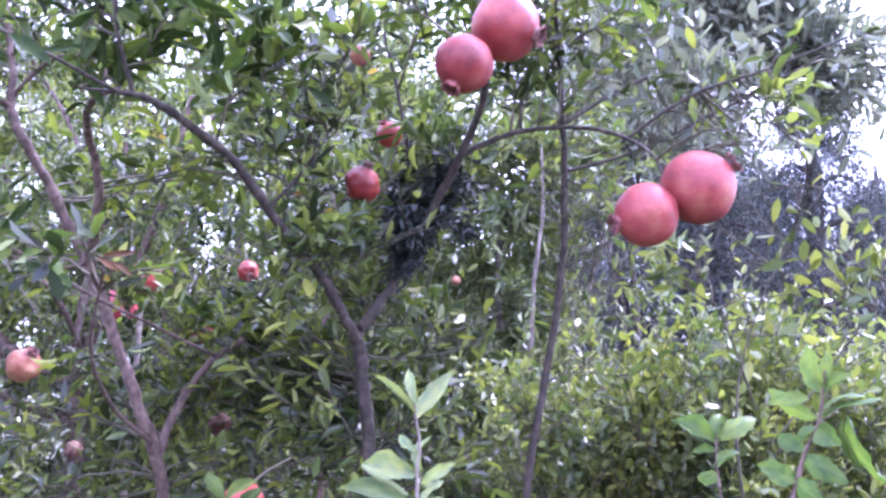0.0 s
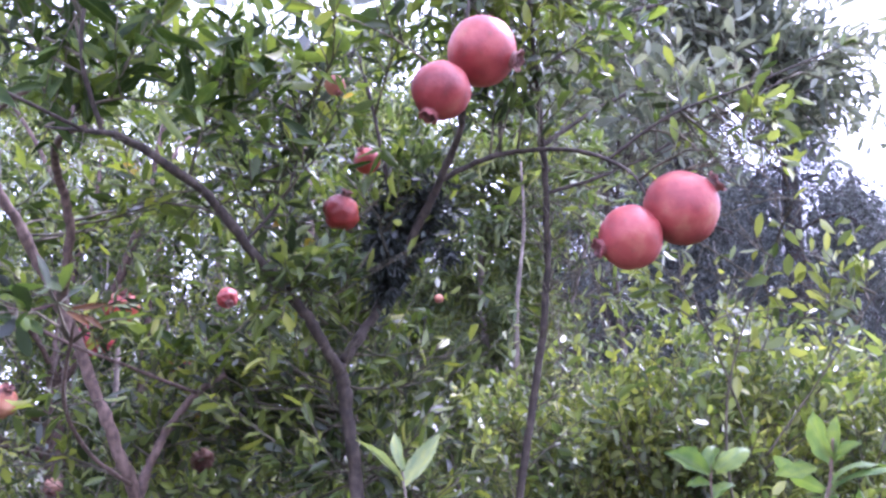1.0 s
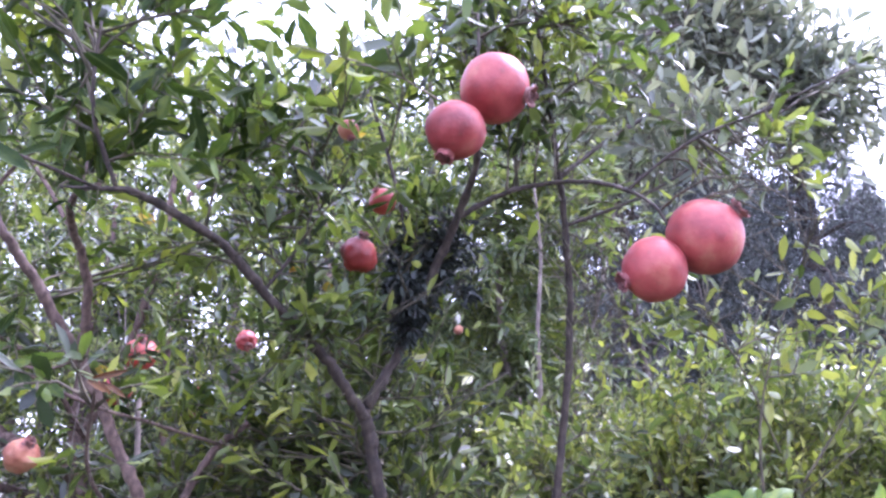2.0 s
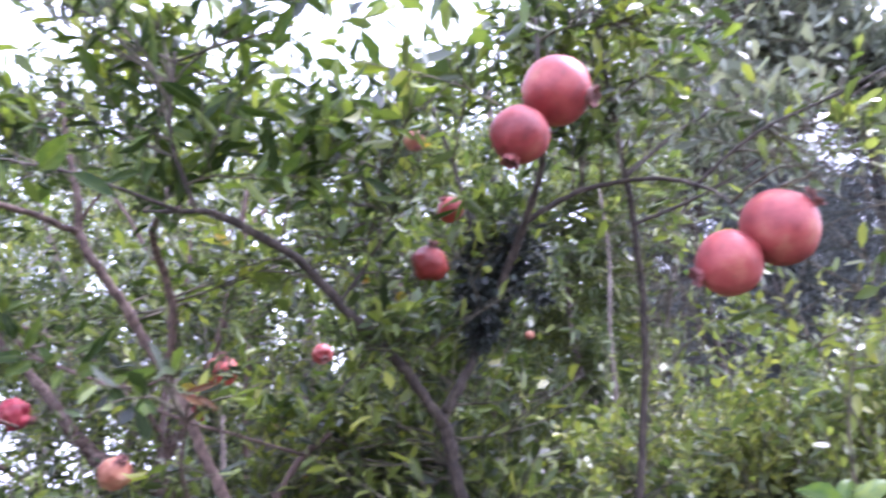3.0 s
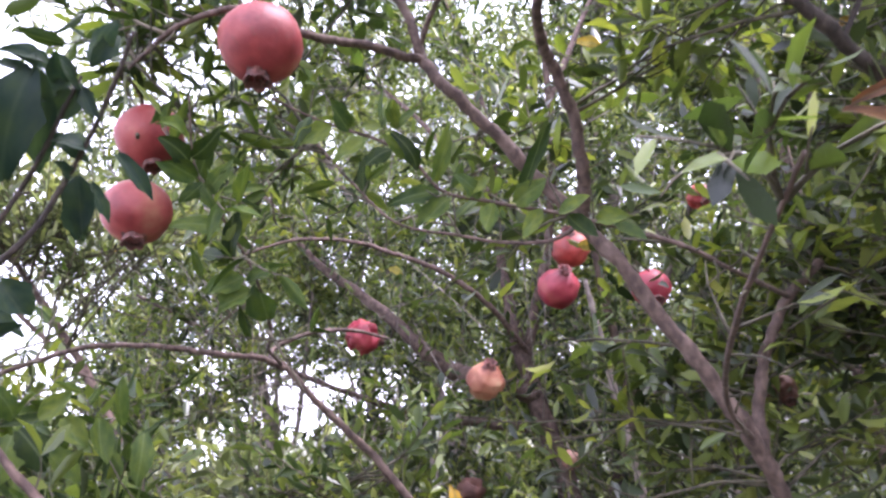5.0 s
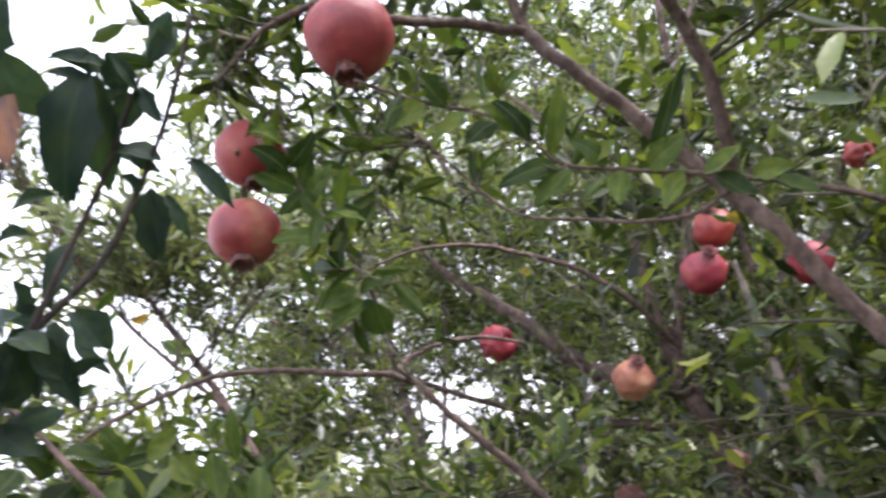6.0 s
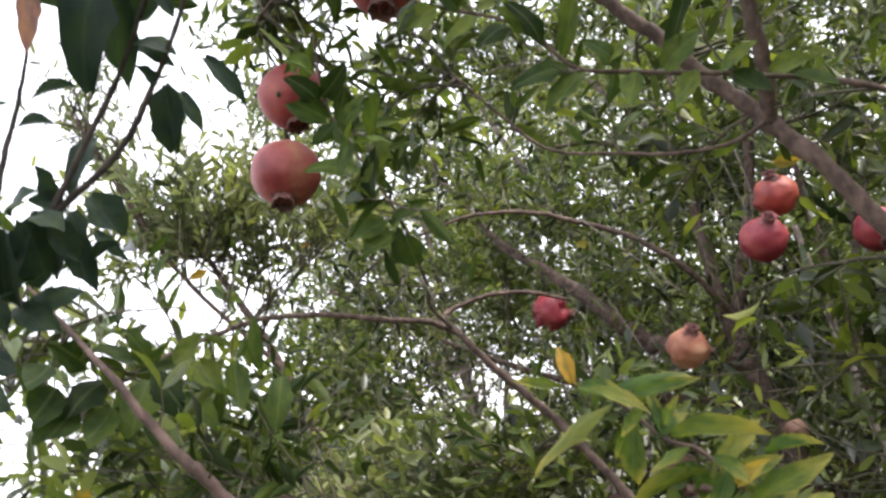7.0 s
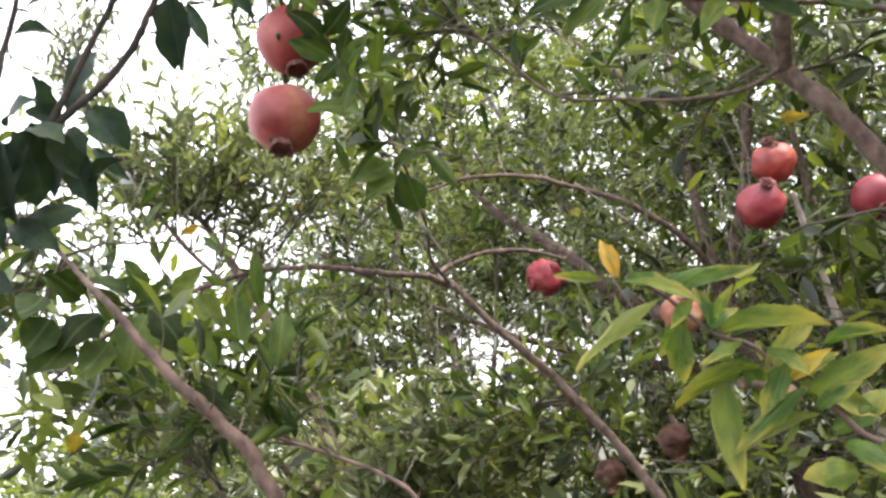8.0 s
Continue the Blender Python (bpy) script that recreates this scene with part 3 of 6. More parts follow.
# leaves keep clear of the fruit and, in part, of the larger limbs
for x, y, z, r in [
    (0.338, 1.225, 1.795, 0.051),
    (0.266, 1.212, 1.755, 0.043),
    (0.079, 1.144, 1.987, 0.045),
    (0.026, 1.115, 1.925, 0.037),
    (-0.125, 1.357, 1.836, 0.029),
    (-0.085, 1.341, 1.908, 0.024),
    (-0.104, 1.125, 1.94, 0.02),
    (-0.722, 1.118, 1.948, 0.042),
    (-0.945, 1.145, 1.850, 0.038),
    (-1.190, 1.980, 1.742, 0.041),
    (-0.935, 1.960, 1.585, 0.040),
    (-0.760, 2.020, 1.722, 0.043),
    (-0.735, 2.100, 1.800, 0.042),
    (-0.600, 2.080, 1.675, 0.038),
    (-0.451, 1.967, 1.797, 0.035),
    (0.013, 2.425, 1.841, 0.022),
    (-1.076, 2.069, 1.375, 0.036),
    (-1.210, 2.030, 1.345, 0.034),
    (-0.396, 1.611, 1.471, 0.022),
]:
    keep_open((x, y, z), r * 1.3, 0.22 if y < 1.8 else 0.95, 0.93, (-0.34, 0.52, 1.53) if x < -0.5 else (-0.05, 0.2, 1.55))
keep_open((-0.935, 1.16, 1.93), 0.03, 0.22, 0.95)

keep_open(((-0.125, 1.357, 1.9), (-0.13, 1.34, 1.96), (-0.085, 1.341, 1.96), (-0.09, 1.32, 2.02)), 0.035, 0.1, 0.9)

keep_open([(-0.055, 1.372, 1.72), (-0.055, 1.372, 1.76), (-0.055, 1.372, 1.8), (-0.055, 1.372, 1.84)], 0.03, 0.3, 0.55)
for p in ((-2.696, 3.7751, 1.7777), (-3.4816, 2.8337, 2.5275), (-3.1638, 3.2359, 2.469)):
    keep_open(p, 0.075, 3.6, 0.8, (-0.34, 0.53, 1.56))
keep_open([(-0.13, 1.35, 1.6), (-0.15, 1.33, 1.64), (-0.1, 1.37, 1.65), (-0.12, 1.37, 1.54)], 0.035, 0.4, 0.8)
# gaps through which the far conifers show
for p, r in (((0.839, 4.063, 2.0), 0.17), ((0.788, 4.0, 2.43), 0.16), ((0.82, 4.0, 2.2), 0.13), ((1.67, 3.67, 2.58), 0.12), ((1.75, 3.7, 2.25), 0.14)):
    keep_open(p, r, 3.3, 0.72)

# ---- pomegranate tree with the forked trunk ----
A_LIMBS = [
    rooted(-0.09, 1.40, 1.35, 0.0100) + [(-0.11, 1.39, 1.43, 0.0097), (-0.122, 1.37, 1.555, 0.0097), (-0.130, 1.355, 1.612, 0.0100)],
    [(-0.128, 1.35, 1.60, 0.0076), (-0.163, 1.304, 1.669, 0.0074), (-0.196, 1.279, 1.714, 0.0070), (-0.232, 1.222, 1.761, 0.0064), (-0.266, 1.174, 1.812, 0.0058), (-0.308, 1.108, 1.844, 0.0054), (-0.351, 1.071, 1.866, 0.0043), (-0.373, 1.047, 1.863, 0.0028), (-0.42, 1.05, 1.87, 0.0012)],
    [(-0.125, 1.36, 1.615, 0.0084), (-0.075, 1.385, 1.696, 0.0072), (-0.028, 1.375, 1.785, 0.0064), (0.019, 1.33, 1.865, 0.0057), (0.054, 1.26, 1.935, 0.0045), (0.06, 1.2, 1.985, 0.0030), (0.07, 1.2, 2.12, 0.0017)],
    [(0.022, 1.325, 1.87, 0.0043), (0.087, 1.322, 1.9, 0.0040), (0.152, 1.314, 1.909, 0.0034), (0.253, 1.266, 1.878, 0.0028), (0.285, 1.236, 1.841, 0.0022), (0.297, 1.222, 1.80, 0.0018)],
    [(0.253, 1.266, 1.875, 0.0024), (0.34, 1.24, 1.93, 0.0022), (0.44, 1.22, 1.96, 0.0018), (0.55, 1.2, 2.0, 0.0012)],
    [(-0.36, 1.06, 1.865, 0.0030), (-0.37, 1.02, 1.94, 0.0024), (-0.355, 1.0, 2.04, 0.0017)],
    [(-0.05, 1.37, 1.74, 0.0048), (-0.06, 1.4, 1.9, 0.0036), (-0.1, 1.4, 2.1, 0.0024)],
    [(-0.373, 1.047, 1.863, 0.0022), (-0.4399, 0.9114, 1.8781, 0.0018), (-0.4548, 0.8337, 1.8646, 0.0016), (-0.4582, 0.7714, 1.8538, 0.0014), (-0.4565, 0.72, 1.8502, 0.0011), (-0.4491, 0.6691, 1.8496, 0.0008)],
    [(-0.235, 1.22, 1.765, 0.0026), (-0.19, 1.24, 1.83, 0.0021), (-0.17, 1.26, 1.92, 0.0015), (-0.19, 1.25, 2.02, 0.0012)],
]
for q, share in zip(A_LIMBS[:4], (0.7, 0.6, 0.45, 0.5)):
    keep_open(smooth_line(q, 4)[12 if share == 0.6 else 4:], 0.03, 0.25, share)
keep_open([(-0.92, 2.237, 1.25), (-0.926, 2.238, 1.33), (-0.933, 2.24, 1.42), (-0.948, 2.246, 1.538), (-0.951, 2.244, 1.66)], 0.05, 0.9, 0.6)
keep_open([(-1.034, 2.153, 1.6), (-1.099, 2.176, 1.634), (-1.151, 2.168, 1.698), (-1.2, 2.177, 1.765), (-1.255, 2.186, 1.831)], 0.05, 0.6, 0.5)
for p in ((-0.125, 1.357, 1.836), (-0.085, 1.341, 1.908)):
    PRUNED.append((np.array(p), unit(np.array([0.1, -0.6, 1.0])), 0.055, 0.4, 0.95))
    PRUNED.append((np.array(p), unit(np.array([0.0, -1.0, -0.25])), 0.038, 0.4, 0.9))
tree_a, fol, sk = plant("pomegranate_tree", (-0.09, 1.43, 0), "pomegranate tree with a slim forked trunk and arching limbs", "tree", A_LIMBS, BARK_DARK, 1, group="pomegranate trees")
fol.zone(sk, (-0.2, 1.3, 1.8), (0.26, 0.1, 0.16), 16, twigs=6, twig=0.12, leaf=0.04)
fol.zone(sk, (-0.03, 1.4, 1.88), (0.08, 0.04, 0.1), 14, twigs=6, twig=0.08, leaf=0.034, gap=0.009, rise=0.1, thick=0.0012)
fol.zone(sk, (-0.2, 1.25, 1.69), (0.06, 0.05, 0.05), 5, twigs=5, twig=0.08, leaf=0.045)
fol.zone(sk, (-0.18, 1.48, 1.5), (0.34, 0.12, 0.17), 33, reach=0.22, twigs=7, twig=0.14, leaf=0.04, rise=0.5)
fol.zone(sk, (0.07, 1.3, 2.1), (0.22, 0.12, 0.12), 8, twigs=7, twig=0.14, leaf=0.041)
fol.zone(sk, (-0.3, 1.1, 2.02), (0.28, 0.14, 0.14), 12, twigs=6, twig=0.14, leaf=0.05, gap=0.016, rise=0.3, slim=0.42)
fol.zone(sk, (0.4, 1.27, 1.93), (0.14, 0.1, 0.05), 4, twigs=5, twig=0.1, leaf=0.04)
fol.zone(sk, (-0.5, 1.05, 2.12), (0.2, 0.1, 0.07), 8, twigs=5, twig=0.12, leaf=0.046)
fol.zone(sk, (-0.41, 1.09, 2.0), (0.14, 0.08, 0.08), 2, twigs=5, twig=0.12, leaf=0.046)
fol.spurs(A_LIMBS[1:])
fol.zone(sk, (-0.16, 1.62, 1.76), (0.2, 0.1, 0.16), 26, reach=0.24, twigs=7, twig=0.14, leaf=0.04, rise=0.4)
fol.zone(sk, (0.12, 1.35, 2.05), (0.07, 0.04, 0.05), 9, reach=0.2, twigs=6, twig=0.08, leaf=0.038, gap=0.011, rise=0.1)
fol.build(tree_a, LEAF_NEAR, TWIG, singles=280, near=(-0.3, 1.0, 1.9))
fol = Foliage(34)
fol.zone(sk, (0.415, 1.225, 1.855), (0.09, 0.05, 0.022), 13, twigs=4, twig=0.05, leaf=0.042, slim=0.36, rise=0.05)
fol.build(tree_a, LEAF_LIME, TWIG, crown="outer_crown")
# dense clump of near-black leaves beside the fork of the limbs
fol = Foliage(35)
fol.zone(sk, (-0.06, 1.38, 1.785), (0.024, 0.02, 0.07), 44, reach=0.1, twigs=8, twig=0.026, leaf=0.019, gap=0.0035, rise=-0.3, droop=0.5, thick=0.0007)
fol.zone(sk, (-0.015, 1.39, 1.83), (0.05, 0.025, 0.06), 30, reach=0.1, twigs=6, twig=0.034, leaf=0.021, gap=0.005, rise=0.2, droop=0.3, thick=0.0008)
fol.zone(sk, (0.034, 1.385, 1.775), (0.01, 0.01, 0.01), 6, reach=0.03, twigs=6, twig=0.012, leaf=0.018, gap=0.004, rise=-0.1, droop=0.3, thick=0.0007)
fol.build(tree_a, LEAF_CLUMP, BARK_DARK, crown="dark_clump", pruned=False)

# ---- pomegranate tree with the pale crossing limbs ----
B_LIMBS = [
    rooted(-0.40, 1.42, 1.25, 0.0088) + [(-0.411, 1.39, 1.381, 0.0087), (-0.416, 1.36, 1.44, 0.0086), (-0.43, 1.325, 1.503, 0.0082), (-0.460, 1.31, 1.588, 0.0078), (-0.499, 1.296, 1.689, 0.0075), (-0.536, 1.289, 1.759, 0.0074), (-0.57, 1.262, 1.836, 0.0067), (-0.592, 1.245, 1.878, 0.0065), (-0.614, 1.245, 1.924, 0.0060)],
    [(-0.61, 1.246, 1.915, 0.0060), (-0.616, 1.25, 1.977, 0.0050), (-0.633, 1.258, 2.041, 0.0043), (-0.66, 1.27, 2.2, 0.0032)],
    [(-0.610, 1.245, 1.918, 0.0053), (-0.651, 1.19, 1.938, 0.0046), (-0.688, 1.14, 1.95, 0.0042), (-0.737, 1.118, 1.993, 0.0034), (-0.781, 1.076, 1.98, 0.0026), (-0.84, 1.06, 1.955, 0.0018)],
    [(-0.505, 1.293, 1.7, 0.0070), (-0.484, 1.26, 1.745, 0.0064), (-0.471, 1.235, 1.798, 0.0058), (-0.47, 1.21, 1.837, 0.0054), (-0.468, 1.18, 1.862, 0.0051), (-0.437, 1.12, 1.88, 0.0040), (-0.38, 1.06, 1.872, 0.0032)],
    [(-0.414, 1.365, 1.432, 0.0072), (-0.405, 1.385, 1.482, 0.0064), (-0.381, 1.392, 1.532, 0.0059), (-0.345, 1.398, 1.578, 0.0053), (-0.304, 1.4, 1.605, 0.0045)],
    [(-0.44, 1.13, 1.885, 0.0028), (-0.46, 1.2, 1.965, 0.0028), (-0.56, 1.244, 1.986, 0.0028), (-0.596, 1.246, 1.953, 0.0028), (-0.612, 1.246, 1.93, 0.0028)],
    [(-0.418, 1.36, 1.45, 0.0032), (-0.41, 1.2, 1.5, 0.0024), (-0.36, 1.0, 1.57, 0.0019), (-0.3, 0.88, 1.63, 0.0014)],
    [(-0.345, 1.398, 1.578, 0.0026), (-0.375, 1.2, 1.61, 0.0021), (-0.405, 1.0605, 1.6373, 0.0017), (-0.4617, 1.0434, 1.6723, 0.0015), (-0.5023, 1.0264, 1.6932, 0.0014), (-0.5337, 1.0086, 1.7127, 0.0013), (-0.542, 0.9963, 1.7358, 0.0012), (-0.5907, 0.9501, 1.7793, 0.001), (-0.6061, 0.9307, 1.7953, 0.0008)],
    [(-0.505, 1.293, 1.705, 0.0024), (-0.53, 1.255, 1.69, 0.0019), (-0.58, 1.245, 1.703, 0.0018), (-0.62, 1.24, 1.723, 0.0016), (-0.682, 1.23, 1.757, 0.0014), (-0.716, 1.22, 1.813, 0.0014), (-0.757, 1.228, 1.883, 0.0012)],
]
for q in B_LIMBS[:5]:
    keep_open(smooth_line(q, 4)[6:], 0.035, 0.35, 0.72)
tree_b, fol, sk = plant("pomegranate_tree", (-0.41, 1.46, 0), "pomegranate tree with pale brown limbs that fork and cross", "tree", B_LIMBS, BARK, 2, group="pomegranate trees")
fol.zone(sk, (-0.45, 1.55, 1.5), (0.3, 0.12, 0.2), 24, twigs=7, twig=0.14, leaf=0.04)
fol.zone(sk, (-0.5, 1.45, 1.8), (0.25, 0.12, 0.15), 9, twigs=6, twig=0.14, leaf=0.04)
fol.zone(sk, (-0.62, 1.3, 2.12), (0.3, 0.15, 0.12), 10, twigs=7, twig=0.15, leaf=0.046)
fol.zone(sk, (-0.84, 1.12, 2.02), (0.1, 0.1, 0.1), 6, twigs=6, twig=0.14, leaf=0.041)
fol.zone(sk, (-0.98, 1.37, 2.04), (0.12, 0.08, 0.08), 10, twigs=5, twig=0.12, leaf=0.041)
fol.zone(sk, (-0.49, 1.41, 1.67), (0.05, 0.05, 0.055), 7, twigs=5, twig=0.07, leaf=0.036)
fol.zone(sk, (-0.83, 1.18, 1.86), (0.06, 0.08, 0.14), 3, twigs=4, twig=0.12, leaf=0.043)
for q in ((-0.3, 0.85, 1.65), (-0.34, 0.84, 1.635), (-0.27, 0.88, 1.63)):
    fol.spray((-0.315, 0.91, 1.615), q, twigs=4, twig=0.045, leaf=0.032, gap=0.014, slim=0.38, rise=0.05)
for a, b in (((-0.62, 1.24, 1.723), (-0.63, 1.25, 1.75)), ((-0.7, 1.225, 1.785), (-0.72, 1.23, 1.8))):
    fol.spray(a, b, twigs=3, twig=0.05, leaf=0.04, gap=0.022)
fol.spurs(B_LIMBS[1:4] + B_LIMBS[5:])
fol.build(tree_b, LEAF_NEAR, TWIG, singles=280, near=(-0.6, 1.0, 1.9))

# ---- slender sapling ----
S_LIMBS = [
    [(0.09, 1.43, -0.05, 0.0102), (0.11, 1.435, 0.8, 0.0080), (0.132, 1.435, 1.446, 0.0061), (0.160, 1.419, 1.593, 0.0057), (0.178, 1.409, 1.71, 0.0055), (0.183, 1.39, 1.819, 0.0051), (0.177, 1.35, 1.945, 0.0044), (0.168, 1.32, 2.06, 0.0036), (0.16, 1.3, 2.2, 0.0022)],
    [(0.178, 1.36, 1.93, 0.0038), (0.3, 1.46, 2.03, 0.0034), (0.46, 1.56, 2.12, 0.0028), (0.72, 1.62, 2.17, 0.0017)],
    [(0.172, 1.33, 2.03, 0.0038), (0.32, 1.5, 2.2, 0.0034), (0.5, 1.62, 2.3, 0.0025), (0.62, 1.7, 2.38, 0.0017)],
    [(0.181, 1.38, 1.86, 0.0030), (0.3, 1.40, 1.9, 0.0025), (0.42, 1.4, 1.96, 0.0022), (0.56, 1.38, 2.03, 0.0017)],
]
keep_open(smooth_line(S_LIMBS[0], 5)[10:], 0.022, 0.25, 0.6)
sapling, fol, sk = plant("sapling", (0.10, 1.47, 0), "slender straight sapling with grey-green side branches", "tree", S_LIMBS, BARK_DARK, 3)
fol.zone(sk, (0.17, 1.31, 2.12), (0.11, 0.1, 0.08), 11, twigs=6, twig=0.1, leaf=0.042, gap=0.013)
fol.zone(sk, (0.19, 1.42, 1.75), (0.09, 0.08, 0.3), 14, twigs=3, twig=0.08, leaf=0.036, thick=0.0018)
fol.spurs(S_LIMBS, gap=0.018, length=0.065)
fol.build(sapling, LEAF_NEAR, TWIG)
fol = Foliage(33)
fol.zone(sk, (0.5, 1.68, 2.24), (0.28, 0.14, 0.14), 34, twigs=6, twig=0.13, leaf=0.046, slim=0.3, rise=0.15)
fol.zone(sk, (0.72, 1.62, 2.11), (0.15, 0.1, 0.08), 22, twigs=6, twig=0.12, leaf=0.046, slim=0.28, rise=0.1, gap=0.01)
fol.zone(sk, (0.6, 1.7, 2.27), (0.1, 0.1, 0.08), 14, twigs=6, twig=0.12, leaf=0.046, slim=0.28, rise=0.3, gap=0.01)
fol.zone(sk, (0.42, 1.45, 2.02), (0.2, 0.1, 0.06), 10, twigs=4, twig=0.1, leaf=0.045, slim=0.35)
fol.build(sapling, LEAF_OLIVE, TWIG, crown="outer_crown")

# ---- trees behind ----
C_LIMBS = [
    [(-0.9, 2.24, -0.05, 0.05), (-0.915, 2.24, 0.8, 0.036), (-0.924, 2.237, 1.292, 0.025), (-0.948, 2.246, 1.538, 0.021), (-0.951, 2.244, 1.66, 0.018), (-0.96, 2.32, 1.9, 0.009), (-0.93, 2.4, 2.2, 0.006), (-0.95, 2.4, 2.6, 0.004)],
    [(-0.945, 2.246, 1.53, 0.02), (-1.034, 2.153, 1.6, 0.019), (-1.099, 2.176, 1.634, 0.018), (-1.151, 2.168, 1.698, 0.016), (-1.255, 2.186, 1.831, 0.013), (-1.386, 2.196, 1.973, 0.009), (-1.5, 2.2, 2.2, 0.005)],
    [(-0.95, 2.245, 1.6, 0.014), (-0.8, 2.25, 1.9, 0.01), (-0.68, 2.2, 2.3, 0.007)],
    [(-0.93, 2.245, 1.45, 0.014), (-1.2, 2.2, 1.55, 0.009), (-1.5, 2.1, 1.75, 0.006), (-1.75, 1.95, 2.0, 0.004)],
    [(-0.94, 2.35, 2.0, 0.008), (-1.15, 2.45, 2.35, 0.006), (-1.4, 2.5, 2.7, 0.004)],
    [(-0.72, 2.22, 2.15, 0.008), (-0.6, 2.4, 2.4, 0.006), (-0.42, 2.55, 2.65, 0.004)],
    [(-0.93, 2.245, 1.62, 0.0070), (-0.9725, 2.1072, 1.7815, 0.0059), (-1.0217, 2.0501, 1.8469, 0.0053), (-1.076, 1.9896, 1.8925, 0.0048), (-1.1172, 1.9345, 1.9252, 0.0044), (-1.1617, 1.8786, 1.9436, 0.0039), (-1.2078, 1.8216, 1.9508, 0.0033), (-1.28, 1.76, 1.94, 0.0023)],
    [(-0.91, 2.24, 1.2, 0.016), (-0.75, 2.22, 1.42, 0.012), (-0.73, 2.245, 1.74, 0.008), (-0.7, 2.25, 2.0, 0.005)],
]
tree_c, fol, sk = plant("pomegranate_tree", (-0.9, 2.24, 0), "older pomegranate tree with a pale trunk behind others", "tree", C_LIMBS, BARK, 4, group="pomegranate trees")
fol.zone(sk, (-0.9, 2.35, 1.9), (0.55, 0.25, 0.6), 55, twigs=8, twig=0.18, leaf=0.036, slim=0.29, gap=0.0085)
fol.zone(sk, (-0.7, 2.3, 1.35), (0.6, 0.25, 0.35), 45, twigs=8, twig=0.18, leaf=0.036, slim=0.29, gap=0.0085)
fol.zone(sk, (-1.4, 1.98, 2.15), (0.4, 0.2, 0.22), 12, twigs=8, twig=0.17, leaf=0.036, slim=0.29, gap=0.0085)
fol.zone(sk, (-1.25, 2.5, 2.6), (0.55, 0.22, 0.3), 20, twigs=8, twig=0.18, leaf=0.038, slim=0.29, gap=0.0085)
fol.zone(sk, (-0.42, 2.58, 2.45), (0.34, 0.2, 0.3), 30, twigs=8, twig=0.18, leaf=0.038, slim=0.29, gap=0.0085)
fol.zone(sk, (-1.25, 2.05, 1.45), (0.5, 0.15, 0.22), 18, twigs=8, twig=0.17, leaf=0.036, slim=0.29, gap=0.0085)
fol.zone(sk, (-1.7, 1.8, 2.0), (0.3, 0.2, 0.22), 5, twigs=7, twig=0.17, leaf=0.036, slim=0.29, gap=0.0085)
fol.zone(sk, (-1.75, 1.75, 1.65), (0.3, 0.15, 0.12), 13, twigs=7, twig=0.17, leaf=0.036, slim=0.29, gap=0.0085)
fol.zone(sk, (-1.62, 1.76, 1.63), (0.25, 0.15, 0.1), 9, twigs=7, twig=0.15, leaf=0.034, slim=0.29, gap=0.0085)
fol.zone(sk, (-1.66, 1.76, 2.44), (0.2, 0.15, 0.12), 9, twigs=7, twig=0.16, leaf=0.034, slim=0.29, gap=0.0085)
fol.bare((-0.85, 2.15, 1.6), (0.7, 0.2, 0.35), 55, thick=0.0016)
fol.build(tree_c, LEAF_NEAR, TWIG_PALE, fine="mid")

D_LIMBS = [
    [(-0.78, 1.5, -0.05, 0.0128), (-0.79, 1.48, 0.8, 0.0078), (-0.824, 1.453, 1.361, 0.0056), (-0.867, 1.437, 1.466, 0.0053), (-0.9, 1.416, 1.539, 0.0050), (-0.926, 1.394, 1.59, 0.0047), (-0.957, 1.361, 1.668, 0.0038)],
    [(-0.955, 1.362, 1.66, 0.0039), (-0.965, 1.33, 1.678, 0.0037), (-0.99, 1.298, 1.69, 0.0036), (-1.04, 1.243, 1.717, 0.0034), (-1.11, 1.195, 1.737, 0.0032), (-1.155, 1.146, 1.731, 0.0029), (-1.21, 1.07, 1.705, 0.0024), (-1.27, 0.98, 1.64, 0.0019)],
    [(-0.96, 1.355, 1.667, 0.0034), (-0.99, 1.39, 1.69, 0.0032), (-0.9713, 1.4392, 1.7052, 0.003), (-0.9364, 1.4989, 1.7025, 0.0028), (-0.91, 1.57, 1.68, 0.0022)],
    [(-0.957, 1.361, 1.665, 0.0023), (-0.89, 1.25, 1.675, 0.0018), (-0.815, 1.16, 1.69, 0.0014), (-0.799, 1.13, 1.735, 0.0013), (-0.799, 1.108, 1.778, 0.0012), (-0.799, 1.077, 1.829, 0.0010), (-0.769, 1.051, 1.894, 0.0009)],
]
keep_open(smooth_line([(-1.076, 1.9896, 1.8925, 0), (-1.1172, 1.9345, 1.9252, 0), (-1.2078, 1.8216, 1.9508, 0)], 4), 0.03, 0.35, 0.75)
for q in D_LIMBS[:2]:
    keep_open(smooth_line(q, 5)[6:], 0.03, 0.35, 0.85)
tree_d, fol, sk = plant("pomegranate_tree", (-0.78, 1.5, 0), "leaning pomegranate tree with one long arching limb", "tree", D_LIMBS, BARK, 5, group="pomegranate trees")
fol.zone(sk, (-0.98, 1.5, 1.43), (0.22, 0.12, 0.12), 15, twigs=6, twig=0.13, leaf=0.038)
fol.zone(sk, (-1.12, 1.2, 1.8), (0.16, 0.1, 0.08), 2, twigs=4, twig=0.1, leaf=0.042)
